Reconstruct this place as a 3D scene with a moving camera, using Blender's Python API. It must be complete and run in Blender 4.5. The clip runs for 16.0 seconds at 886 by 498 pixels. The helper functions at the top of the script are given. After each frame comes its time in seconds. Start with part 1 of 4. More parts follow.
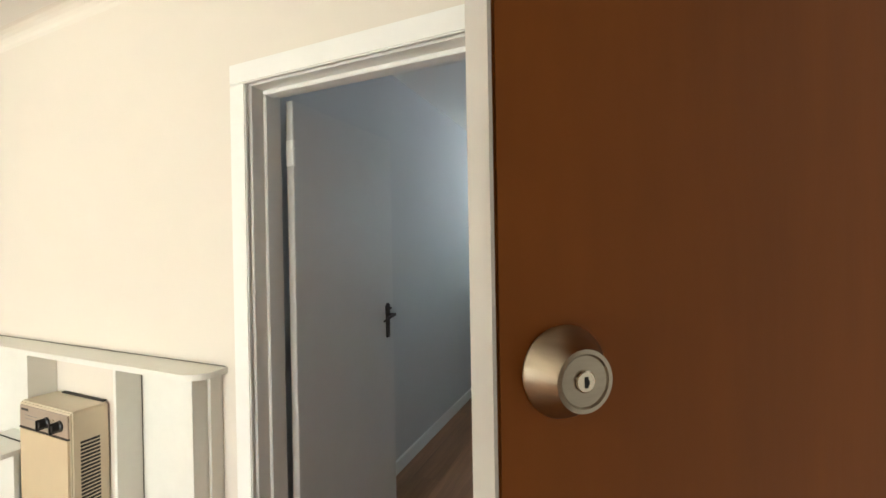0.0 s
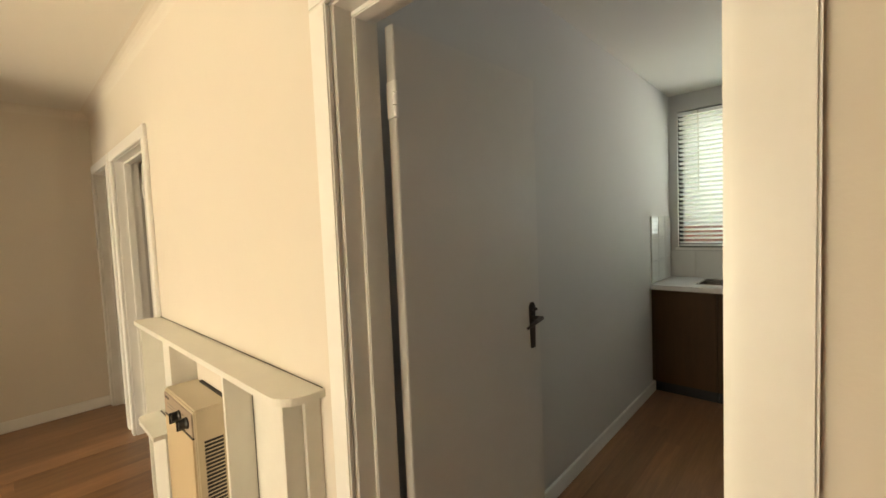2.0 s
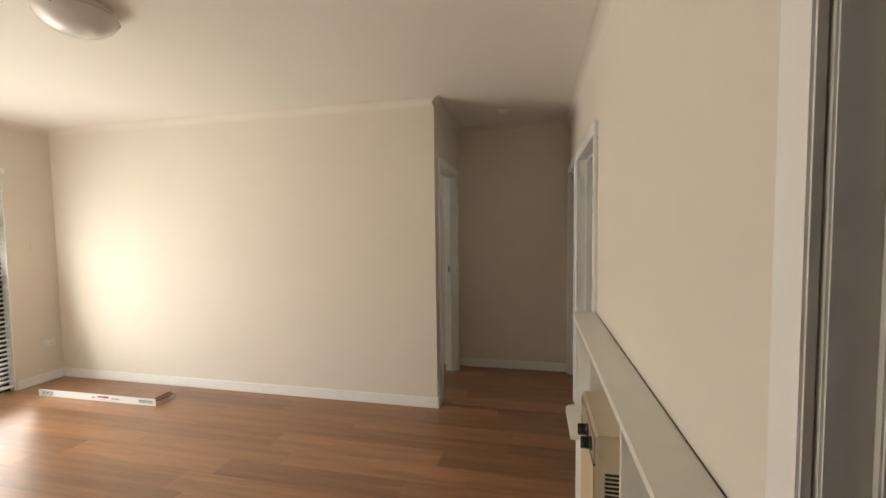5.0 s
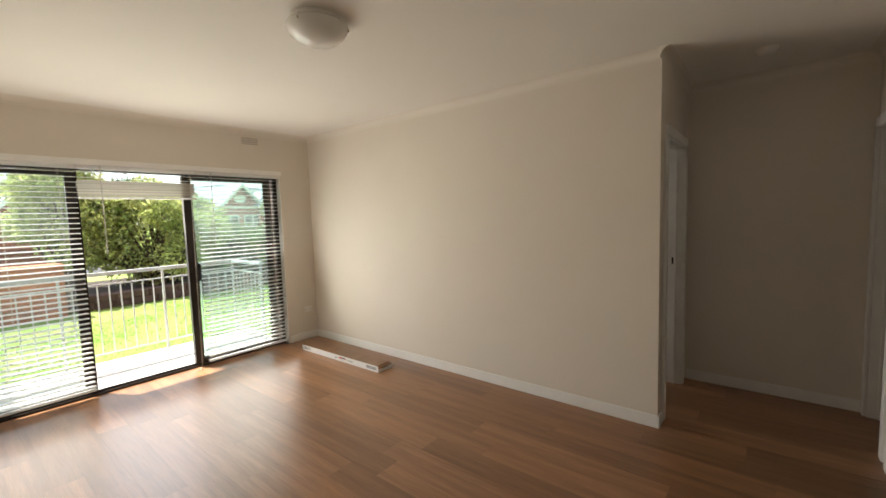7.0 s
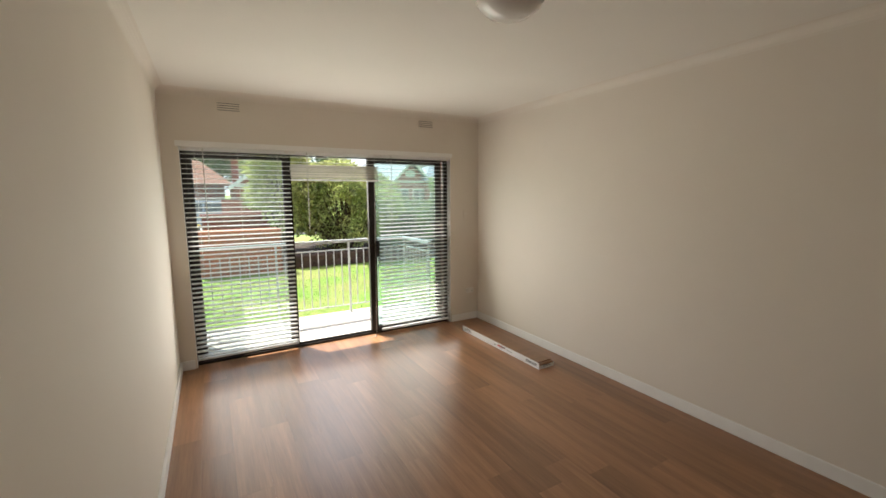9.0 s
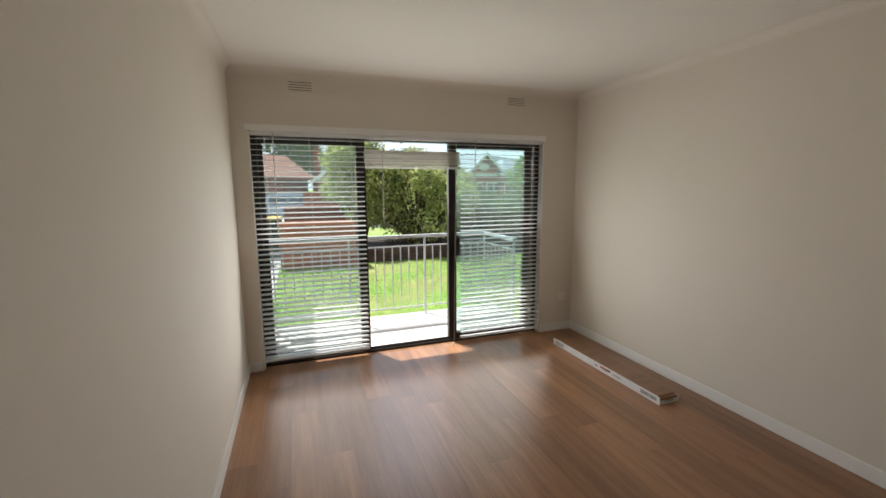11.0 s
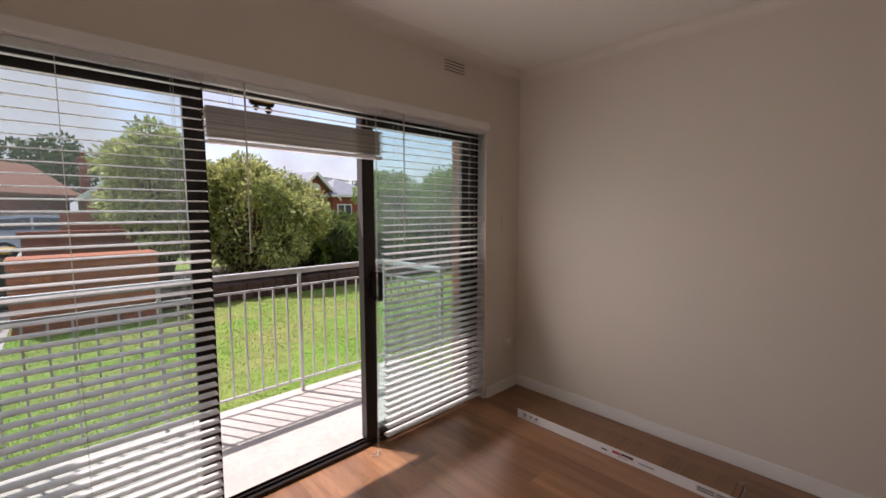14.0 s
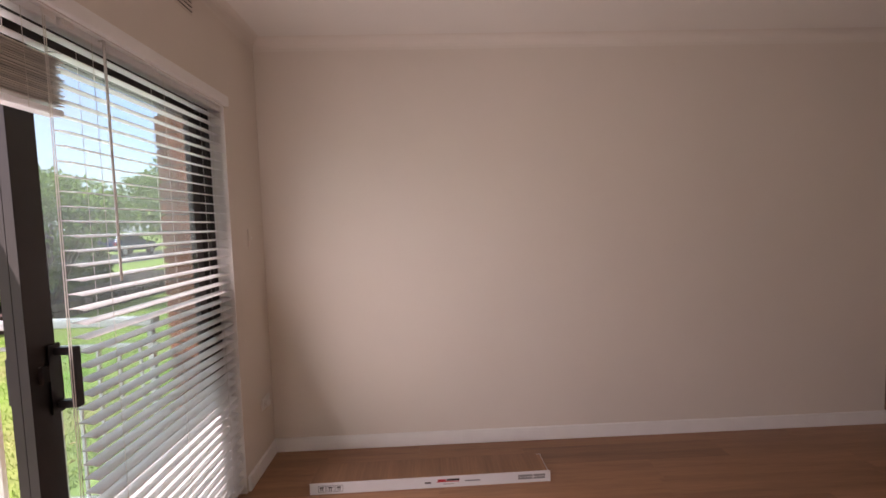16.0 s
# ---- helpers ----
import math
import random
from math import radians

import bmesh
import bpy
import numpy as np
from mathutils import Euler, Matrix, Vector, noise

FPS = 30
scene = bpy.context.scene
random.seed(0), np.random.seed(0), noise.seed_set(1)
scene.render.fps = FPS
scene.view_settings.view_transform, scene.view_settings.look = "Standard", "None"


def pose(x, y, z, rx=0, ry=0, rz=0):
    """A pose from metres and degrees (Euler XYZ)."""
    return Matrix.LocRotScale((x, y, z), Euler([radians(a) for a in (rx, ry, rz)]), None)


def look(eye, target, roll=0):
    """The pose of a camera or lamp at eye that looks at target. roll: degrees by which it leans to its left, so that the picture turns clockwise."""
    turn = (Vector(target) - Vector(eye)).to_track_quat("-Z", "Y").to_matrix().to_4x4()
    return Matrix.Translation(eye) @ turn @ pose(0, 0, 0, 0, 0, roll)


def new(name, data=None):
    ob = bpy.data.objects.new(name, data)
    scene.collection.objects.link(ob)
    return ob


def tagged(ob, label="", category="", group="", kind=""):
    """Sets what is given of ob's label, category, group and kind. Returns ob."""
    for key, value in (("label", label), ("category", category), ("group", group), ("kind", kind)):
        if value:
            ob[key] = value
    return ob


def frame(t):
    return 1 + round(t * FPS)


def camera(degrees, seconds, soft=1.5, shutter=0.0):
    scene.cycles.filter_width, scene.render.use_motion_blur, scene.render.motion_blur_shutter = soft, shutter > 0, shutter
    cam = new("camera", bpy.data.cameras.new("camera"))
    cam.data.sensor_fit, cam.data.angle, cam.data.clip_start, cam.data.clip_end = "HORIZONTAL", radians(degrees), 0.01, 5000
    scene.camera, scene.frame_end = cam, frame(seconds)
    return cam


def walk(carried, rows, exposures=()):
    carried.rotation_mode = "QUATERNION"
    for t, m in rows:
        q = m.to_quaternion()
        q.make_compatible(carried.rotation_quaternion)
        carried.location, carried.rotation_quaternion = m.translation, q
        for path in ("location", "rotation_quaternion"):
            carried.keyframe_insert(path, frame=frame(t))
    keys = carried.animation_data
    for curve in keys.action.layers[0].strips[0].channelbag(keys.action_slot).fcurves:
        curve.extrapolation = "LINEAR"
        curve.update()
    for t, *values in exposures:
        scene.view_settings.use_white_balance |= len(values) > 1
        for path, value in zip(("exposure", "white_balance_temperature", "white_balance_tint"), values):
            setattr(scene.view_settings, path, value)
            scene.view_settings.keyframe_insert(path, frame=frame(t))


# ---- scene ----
cam = camera(94.5, 16.0, soft=1.6)
PATH = [
    (0, (-0.096, 0.207, 1.455), (-0.882, 2.046, 1.446), -1.0),
    (0.5, (-0.17, 0.322, 1.458), (-1.039, 2.123, 1.405), -1.8),
    (1, (-0.229, 0.471, 1.476), (-1.247, 2.19, 1.387), -1.9),
    (1.5, (-0.316, 0.587, 1.489), (-1.497, 2.197, 1.378), -2.2),
    (2, (-0.389, 0.679, 1.476), (-1.744, 2.146, 1.366), -2.4),
    (2.5, (-0.476, 0.763, 1.477), (-2.005, 2.048, 1.382), -2.8),
    (3, (-0.56, 0.788, 1.482), (-2.266, 1.828, 1.404), -2.6),
    (3.5, (-0.61, 0.827, 1.491), (-2.481, 1.53, 1.418), -1.7),
    (4, (-0.639, 0.902, 1.512), (-2.616, 1.196, 1.429), -1.0),
    (4.5, (-0.649, 0.925, 1.545), (-2.643, 0.823, 1.439), -0.6),
    (5, (-0.703, 0.935, 1.535), (-2.652, 0.5, 1.425), -0.7),
    (5.2, (-0.734, 0.931, 1.523), (-2.655, 0.385, 1.412), -0.6),
    (7.5, (-0.929, 0.67, 1.56), (-2.337, -0.738, 1.376), -1.8),
    (8, (-0.938, 0.613, 1.577), (-2.185, -0.937, 1.373), -1.3),
    (8.5, (-0.968, 0.562, 1.564), (-2.058, -1.1, 1.342), -0.7),
    (9, (-0.979, 0.463, 1.648), (-1.955, -1.262, 1.379), -0.3),
    (9.5, (-0.914, 0.414, 1.636), (-1.835, -1.341, 1.367), -0.6),
    (11.8, (-1.191, -0.617, 1.553), (-1.778, -2.505, 1.246), -0.1),
    (12, (-1.185, -0.734, 1.54), (-1.8, -2.613, 1.237), 0.1),
    (12.5, (-1.187, -1.051, 1.541), (-1.905, -2.896, 1.261), 0.1),
    (13, (-1.2, -1.354, 1.529), (-2.099, -3.123, 1.274), -0.0),
    (13.5, (-1.214, -1.656, 1.53), (-2.347, -3.288, 1.304), -0.2),
    (14, (-1.199, -1.918, 1.484), (-2.573, -3.359, 1.297), -0.1),
    (14.5, (-1.213, -2.207, 1.493), (-2.839, -3.357, 1.308), -0.1),
    (15, (-1.295, -2.452, 1.506), (-3.116, -3.262, 1.332), -0.6),
    (15.5, (-1.335, -2.694, 1.476), (-3.294, -3.068, 1.325), -1.1),
    (16, (-1.4, -2.913, 1.447), (-3.395, -2.848, 1.318), -1.7),
]
EXPOSURES = [
    (0, 3.75, 6200, 5), (1.0, 3.55, 6300, 9), (1.5, 3.55, 7300, 8), (2.0, 3.5, 8700, 8), (2.5, 3.4, 11500, 8), (3.0, 3.3, 12000, 10), (3.5, 3.3, 9500, 12),
    (4.0, 3.25, 6200, 12), (4.5, 2.9, 6300, 12), (5.0, 2.65, 6700, 12), (7.5, 1.85, 6700, 10), (9.5, 1.5, 6500, 10), (12.0, 1.05, 6200, 14), (13.0, 0.92, 6300, 21), (14.0, 0.54, 6600, 27), (15.0, 0.55, 6700, 30), (15.5, 0.8, 6700, 32), (16, 1.2, 6700, 36),
]
walk(cam, [(t, look(eye, target, roll)) for t, eye, target, roll in PATH], EXPOSURES)

# ---- world, sun and daylight at the openings ----
SUN_EL, SUN_AZ = radians(59.5), radians(-60.0)  # height, and bearing of the sun counted from +x
world = bpy.data.worlds.new("daylight")
scene.world = world
world.use_nodes = True
wn, wl = world.node_tree.nodes, world.node_tree.links
wn.clear()
sky = wn.new("ShaderNodeTexSky")
sky.sky_type, sky.sun_disc = "NISHITA", False
sky.sun_elevation, sky.sun_rotation = SUN_EL, radians(90) - SUN_AZ
cloud = wn.new("ShaderNodeTexNoise")
cloud.inputs["Scale"].default_value, cloud.inputs["Detail"].default_value = 3.2, 6.0
ramp = wn.new("ShaderNodeValToRGB")
ramp.color_ramp.elements[0].position, ramp.color_ramp.elements[1].position = 0.36, 0.58
skymix = wn.new("ShaderNodeMix")
skymix.data_type = "RGBA"
skymix.inputs["B"].default_value = (3.0, 3.15, 3.4, 1)
bg = wn.new("ShaderNodeBackground")
bg.inputs["Strength"].default_value = 0.15
wout = wn.new("ShaderNodeOutputWorld")
wl.new(cloud.outputs["Fac"], ramp.inputs["Fac"])
wl.new(ramp.outputs["Color"], skymix.inputs["Factor"])
wl.new(sky.outputs["Color"], skymix.inputs["A"])
wl.new(skymix.outputs["Result"], bg.inputs["Color"])
wl.new(bg.outputs["Background"], wout.inputs["Surface"])

sun = new("sun", bpy.data.lights.new("sun", "SUN"))
sun.data.energy, sun.data.angle, sun.data.color = 3.6, radians(0.55), (1.0, 0.95, 0.87)
SUN_FROM = Vector((math.cos(SUN_EL) * math.cos(SUN_AZ), math.cos(SUN_EL) * math.sin(SUN_AZ), math.sin(SUN_EL)))
sun.matrix_world = look(SUN_FROM * 30, (0, 0, 0))


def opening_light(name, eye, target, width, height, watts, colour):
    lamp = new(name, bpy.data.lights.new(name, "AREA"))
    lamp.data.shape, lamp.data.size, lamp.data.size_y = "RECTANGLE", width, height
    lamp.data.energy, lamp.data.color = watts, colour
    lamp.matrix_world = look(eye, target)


# stand-in sky light at the garden door, open entry door and kitchen window
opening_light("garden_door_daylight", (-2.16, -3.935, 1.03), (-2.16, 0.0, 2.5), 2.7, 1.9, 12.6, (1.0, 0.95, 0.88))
# extra lamp outside the glass, added to brighten the blind slats
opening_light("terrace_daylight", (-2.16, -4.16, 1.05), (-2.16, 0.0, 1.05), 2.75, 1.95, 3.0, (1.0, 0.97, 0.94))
opening_light("entry_daylight", (0.68, 0.52, 1.1), (-3.0, 0.52, 1.1), 0.75, 1.9, 0.2, (1.0, 0.92, 0.78))
opening_light("kitchen_daylight", (-0.3, 5.12, 1.8), (-0.3, 0.0, 1.5), 1.9, 1.0, 2.7, (0.66, 0.80, 1.0))
# added fill lamp in the bedroom; the wall behind it has no window
opening_light("bedroom_fill", (-4.66, -3.9, 1.5), (-4.66, 0.0, 1.2), 0.9, 1.2, 5, (0.9, 0.95, 1.0))


# ---- materials ----
def material(name, colour, rough=0.5, metal=0.0, vary=0.12, scale=6.0, bump=0.0, bump_scale=60.0, stretch=(1, 1, 1), rand=0.0, island=0.0, spec=0.5, second=None, fine=0.0):
    m = bpy.data.materials.new(name)
    m.use_nodes = True
    n, l = m.node_tree.nodes, m.node_tree.links
    b = n["Principled BSDF"]
    b.inputs["Roughness"].default_value, b.inputs["Metallic"].default_value = rough, metal
    b.inputs["Specular IOR Level"].default_value = spec
    co = n.new("ShaderNodeTexCoord")
    mp = n.new("ShaderNodeMapping")
    mp.inputs["Scale"].default_value = stretch
    l.new(co.outputs["Object"], mp.inputs["Vector"])
    vec = mp.outputs["Vector"]
    info = None
    if rand:
        info = n.new("ShaderNodeObjectInfo").outputs["Random"]
    if island:
        info = n.new("ShaderNodeNewGeometry").outputs["Random Per Island"]
    if info:
        add = n.new("ShaderNodeVectorMath")
        add.operation = "ADD"
        mul = n.new("ShaderNodeMath")
        mul.operation, mul.inputs[1].default_value = "MULTIPLY", 37.0
        l.new(info, mul.inputs[0])
        l.new(vec, add.inputs[0])
        l.new(mul.outputs[0], add.inputs[1])
        if rand:
            vec = add.outputs[0]
    t = n.new("ShaderNodeTexNoise")
    t.inputs["Scale"].default_value, t.inputs["Detail"].default_value, t.inputs["Roughness"].default_value = scale, 5.0, 0.6
    l.new(vec, t.inputs["Vector"])
    r = n.new("ShaderNodeValToRGB")
    lo = tuple(c * (1 - vary) for c in colour) if second is None else second
    r.color_ramp.elements[0].color, r.color_ramp.elements[1].color = (*lo, 1), (*[min(1, c * (1 + vary * 0.6)) for c in colour], 1)
    r.color_ramp.elements[0].position, r.color_ramp.elements[1].position = 0.3, 0.7
    l.new(t.outputs["Fac"], r.inputs["Fac"])
    out = r.outputs["Color"]
    if fine:
        t2 = n.new("ShaderNodeTexNoise")
        t2.inputs["Scale"].default_value, t2.inputs["Detail"].default_value = scale * 7, 3.0
        l.new(vec, t2.inputs["Vector"])
        mr = n.new("ShaderNodeMapRange")
        mr.inputs["From Min"].default_value, mr.inputs["From Max"].default_value = 0.3, 0.7
        mr.inputs["To Min"].default_value, mr.inputs["To Max"].default_value = 1 - fine, 1 + fine
        l.new(t2.outputs["Fac"], mr.inputs["Value"])
        hv2 = n.new("ShaderNodeHueSaturation")
        l.new(mr.outputs["Result"], hv2.inputs["Value"])
        l.new(out, hv2.inputs["Color"])
        out = hv2.outputs["Color"]
    if info:
        amount = rand or island
        mr = n.new("ShaderNodeMapRange")
        mr.inputs["To Min"].default_value, mr.inputs["To Max"].default_value = 1 - amount, 1 + amount
        l.new(info, mr.inputs["Value"])
        hv = n.new("ShaderNodeHueSaturation")
        l.new(mr.outputs["Result"], hv.inputs["Value"])
        l.new(out, hv.inputs["Color"])
        out = hv.outputs["Color"]
    l.new(out, b.inputs["Base Color"])
    rr = n.new("ShaderNodeMapRange")
    rr.inputs["To Min"].default_value, rr.inputs["To Max"].default_value = max(0.02, rough * 0.85), min(1, rough * 1.15)
    l.new(t.outputs["Fac"], rr.inputs["Value"])
    l.new(rr.outputs["Result"], b.inputs["Roughness"])
    if bump:
        tb = n.new("ShaderNodeTexNoise")
        tb.inputs["Scale"].default_value, tb.inputs["Detail"].default_value = bump_scale, 4.0
        l.new(vec, tb.inputs["Vector"])
        bp = n.new("ShaderNodeBump")
        bp.inputs["Strength"].default_value, bp.inputs["Distance"].default_value = bump, 0.01
        l.new(tb.outputs["Fac"], bp.inputs["Height"])
        l.new(bp.outputs["Normal"], b.inputs["Normal"])
    return m


def glass_material(name, tint, haze=0.0):
    m = bpy.data.materials.new(name)
    m.use_nodes = True
    n, l = m.node_tree.nodes, m.node_tree.links
    b = n["Principled BSDF"]
    n.remove(b)
    tr, gl, mix = n.new("ShaderNodeBsdfTransparent"), n.new("ShaderNodeBsdfGlossy"), n.new("ShaderNodeMixShader")
    lw, pw, ma = n.new("ShaderNodeLayerWeight"), n.new("ShaderNodeMath"), n.new("ShaderNodeMath")
    lw.inputs["Blend"].default_value = 0.5
    pw.operation, pw.inputs[1].default_value = "POWER", 4.0
    ma.operation, ma.inputs[1].default_value, ma.inputs[2].default_value = "MULTIPLY_ADD", 0.6, 0.035
    tr.inputs["Color"].default_value = (*tint, 1)
    gl.inputs["Roughness"].default_value = 0.02
    l.new(lw.outputs["Facing"], pw.inputs[0])
    l.new(pw.outputs[0], ma.inputs[0])
    l.new(ma.outputs[0], mix.inputs[0])
    l.new(tr.outputs[0], mix.inputs[1])
    l.new(gl.outputs[0], mix.inputs[2])
    # pale cyan translucent layer puts bright haze into the pane's colour
    haze_bsdf, haze_mix = n.new("ShaderNodeBsdfTranslucent"), n.new("ShaderNodeMixShader")
    haze_bsdf.inputs["Color"].default_value = (0.78, 0.9, 0.88, 1)
    haze_mix.inputs[0].default_value = haze
    l.new(mix.outputs[0], haze_mix.inputs[1])
    l.new(haze_bsdf.outputs[0], haze_mix.inputs[2])
    l.new(haze_mix.outputs[0], n["Material Output"].inputs["Surface"])
    return m


def see_through(m, amount):
    """Let thin leaves or slats pass some light to their far side."""
    n, l = m.node_tree.nodes, m.node_tree.links
    b = n["Principled BSDF"]
    tr, mix = n.new("ShaderNodeBsdfTranslucent"), n.new("ShaderNodeMixShader")
    mix.inputs[0].default_value = amount
    l.new(b.inputs["Base Color"].links[0].from_socket, tr.inputs["Color"])
    l.new(b.outputs[0], mix.inputs[1])
    l.new(tr.outputs[0], mix.inputs[2])
    l.new(mix.outputs[0], n["Material Output"].inputs["Surface"])


def brushed_steel(name, colour, rough):
    return material(name, colour, rough, 1.0, 0.1, 30, 0.05, 300, stretch=(1, 1, 8))


WALL = material("wall_paint", (0.75, 0.69, 0.61), 0.75, spec=0.25, vary=0.025, scale=1.3, bump=0.05, bump_scale=120)
KITCHEN_WALL = material("kitchen_wall_paint", (0.64, 0.63, 0.62), 0.75, spec=0.25, vary=0.03, scale=1.5, bump=0.05, bump_scale=110)
CEIL = material("ceiling_paint", (0.82, 0.79, 0.73), 0.8, vary=0.02, scale=1.0, bump=0.04, bump_scale=160)
CORNICE = material("cornice_paint", (0.77, 0.72, 0.645), 0.8, spec=0.25, vary=0.02, scale=1.1, bump=0.03, bump_scale=140)
TRIM = material("gloss_trim_paint", (0.86, 0.85, 0.82), 0.32, vary=0.03, scale=9, bump=0.03, bump_scale=70)
LEAF_PAINT = material("door_leaf_paint", (0.66, 0.645, 0.625), 0.5, vary=0.03, scale=5, bump=0.03, bump_scale=50)
SHELF = material("shelf_paint", (0.80, 0.79, 0.73), 0.38, vary=0.03, scale=12, bump=0.04, bump_scale=60)
PLANK = material("timber_look_plank", (0.33, 0.170, 0.086), 0.31, vary=0.2, scale=2.2, bump=0.03, bump_scale=40, stretch=(9, 0.45, 1), rand=0.21, spec=0.6, second=(0.235, 0.115, 0.057), fine=0.10)
SUBFLOOR = material("dark_subfloor", (0.06, 0.04, 0.03), 0.9)
ENTRY = material("brown_varnished_door", (0.32, 0.105, 0.022), 0.55, spec=0.15, vary=0.16, scale=1.6, bump=0.03, bump_scale=30, stretch=(3, 3, 0.5), fine=0.03)
NICKEL = brushed_steel("satin_nickel", (0.42, 0.36, 0.28), 0.3)
BRASS = material("worn_brass", (0.75, 0.66, 0.52), 0.22, 1.0, 0.1, 40)
BRONZE = material("dark_bronze", (0.06, 0.045, 0.038), 0.35, 0.6, 0.2, 30)
BLACK = material("black_plastic", (0.012, 0.011, 0.011), 0.4, vary=0.2, scale=20)
ALU = material("dark_bronze_aluminium", (0.022, 0.017, 0.014), 0.35, 0.3, 0.15, 15)
SLAT = material("white_blind_slat", (0.88, 0.88, 0.87), 0.4, vary=0.02, scale=10, island=0.03)
see_through(SLAT, 0.3)
# same white slats, darkened and varied to paint the shade within the stack
STACK = material("shaded_stack_slat", (0.66, 0.62, 0.54), 0.5, vary=0.1, scale=14, stretch=(1, 1, 30), rand=0.28)
CORD = material("cord", (0.72, 0.69, 0.62), 0.7, vary=0.05)
WAND = material("clear_wand", (0.62, 0.60, 0.55), 0.25, vary=0.05)
GLASS = glass_material("window_glass", (0.90, 0.96, 0.95), 0.018)
HEATER = material("cream_enamel", (0.62, 0.50, 0.33), 0.38, vary=0.04, scale=8, bump=0.02, bump_scale=90)
HEATER_SIDE = material("pale_cream_enamel", (0.66, 0.58, 0.44), 0.4, vary=0.04, scale=8, bump=0.02, bump_scale=90)
PANEL = material("taupe_panel", (0.40, 0.32, 0.25), 0.35, vary=0.04, scale=15)
DARKBAR = material("dark_print", (0.03, 0.025, 0.02), 0.5)
CARD = material("white_carton", (0.78, 0.78, 0.78), 0.5, vary=0.03, scale=12, bump=0.04, bump_scale=30)
RED = material("red_print", (0.55, 0.03, 0.04), 0.5)
GREYPRINT = material("grey_print", (0.28, 0.28, 0.28), 0.5)
OPAL = material("opal_glass", (0.75, 0.74, 0.70), 0.2, vary=0.03, scale=8)
PLASTIC = material("white_plastic", (0.84, 0.82, 0.77), 0.35, vary=0.03, scale=20)
VENT_DARK = material("vent_gap", (0.05, 0.045, 0.04), 0.8)
CABINET = material("dark_brown_laminate", (0.075, 0.038, 0.017), 0.6, spec=0.25, vary=0.12, scale=3, stretch=(8, 8, 1), fine=0.05)
BENCH = material("white_laminate", (0.78, 0.78, 0.77), 0.25, vary=0.03, scale=9)
TILE = material("white_glazed_tile", (0.78, 0.78, 0.76), 0.10, vary=0.03, scale=4, rand=0.02)
STEEL = brushed_steel("stainless_steel", (0.55, 0.55, 0.55), 0.25)
CONCRETE = material("pale_concrete", (0.60, 0.57, 0.53), 0.85, vary=0.12, scale=3.5, bump=0.15, bump_scale=90, fine=0.06)
PATH_CONC = material("driveway_concrete", (0.42, 0.40, 0.38), 0.9, vary=0.15, scale=1.8, bump=0.15, bump_scale=60, fine=0.06)
ASPHALT = material("asphalt", (0.06, 0.06, 0.063), 0.9, vary=0.2, scale=2, bump=0.3, bump_scale=120, fine=0.1)
GALV = material("painted_steel_rail", (0.72, 0.73, 0.74), 0.4, 0.3, 0.06, 20)
LAWN = material("lawn_soil", (0.13, 0.27, 0.030), 0.95, vary=0.3, scale=0.9, bump=0.6, bump_scale=60, second=(0.27, 0.28, 0.09), fine=0.2)
GRASS = material("grass_blade", (0.13, 0.31, 0.030), 0.7, vary=0.25, scale=0.9, island=0.2, second=(0.28, 0.31, 0.09))
BRICK = material("orange_red_brick", (0.42, 0.145, 0.075), 0.85, vary=0.25, scale=9, bump=0.25, bump_scale=70, rand=0.2, fine=0.08)
BRICK_FAR = material("dark_red_brick", (0.26, 0.075, 0.05), 0.9, vary=0.25, scale=8, bump=0.2, bump_scale=50, fine=0.1)
MORTAR = material("mortar", (0.22, 0.16, 0.13), 0.95, vary=0.15, scale=12, bump=0.3, bump_scale=100)
STONE = material("dark_retaining_stone", (0.085, 0.05, 0.04), 0.95, vary=0.35, scale=6, bump=0.6, bump_scale=30, rand=0.25)
MULCH = material("dark_mulch", (0.045, 0.03, 0.02), 1.0, vary=0.4, scale=14, bump=0.7, bump_scale=40)
LEAVES = material("variegated_leaf", (0.56, 0.57, 0.24), 0.45, vary=0.25, scale=2.2, island=0.5, second=(0.17, 0.24, 0.07))
LEAVES_DARK = material("dark_strap_leaf", (0.17, 0.22, 0.06), 0.42, vary=0.3, scale=1.5, island=0.4, second=(0.05, 0.09, 0.025))
LEAVES_LIGHT = material("bright_tree_leaf", (0.27, 0.38, 0.08), 0.55, vary=0.2, scale=1.4, island=0.3, second=(0.10, 0.19, 0.035))
LEAVES_FAR = material("distant_foliage", (0.12, 0.18, 0.07), 0.7, vary=0.3, scale=0.8, island=0.3, second=(0.06, 0.10, 0.035))
for leafy in (GRASS, LEAVES, LEAVES_DARK, LEAVES_LIGHT):
    see_through(leafy, 0.45)
BARK = material("bark", (0.10, 0.07, 0.05), 0.95, vary=0.3, scale=10, bump=0.6, bump_scale=30, stretch=(3, 3, 0.6))
WHITE_WOOD = material("white_painted_timber", (0.72, 0.72, 0.70), 0.6, vary=0.06, scale=4)
ROOF_TILE = material("orange_roof_tile", (0.27, 0.12, 0.075), 0.85, vary=0.25, scale=3, bump=0.5, bump_scale=16, fine=0.1)
ROOF_GREY = material("grey_slate_roof", (0.26, 0.29, 0.33), 0.7, vary=0.15, scale=2, bump=0.3, bump_scale=14)
ROOF_DARK = material("dark_metal_roof", (0.07, 0.08, 0.10), 0.6, vary=0.15, scale=2)
PALING = material("weathered_paling", (0.27, 0.24, 0.21), 0.9, vary=0.2, scale=5, stretch=(4, 4, 0.5), rand=0.2)
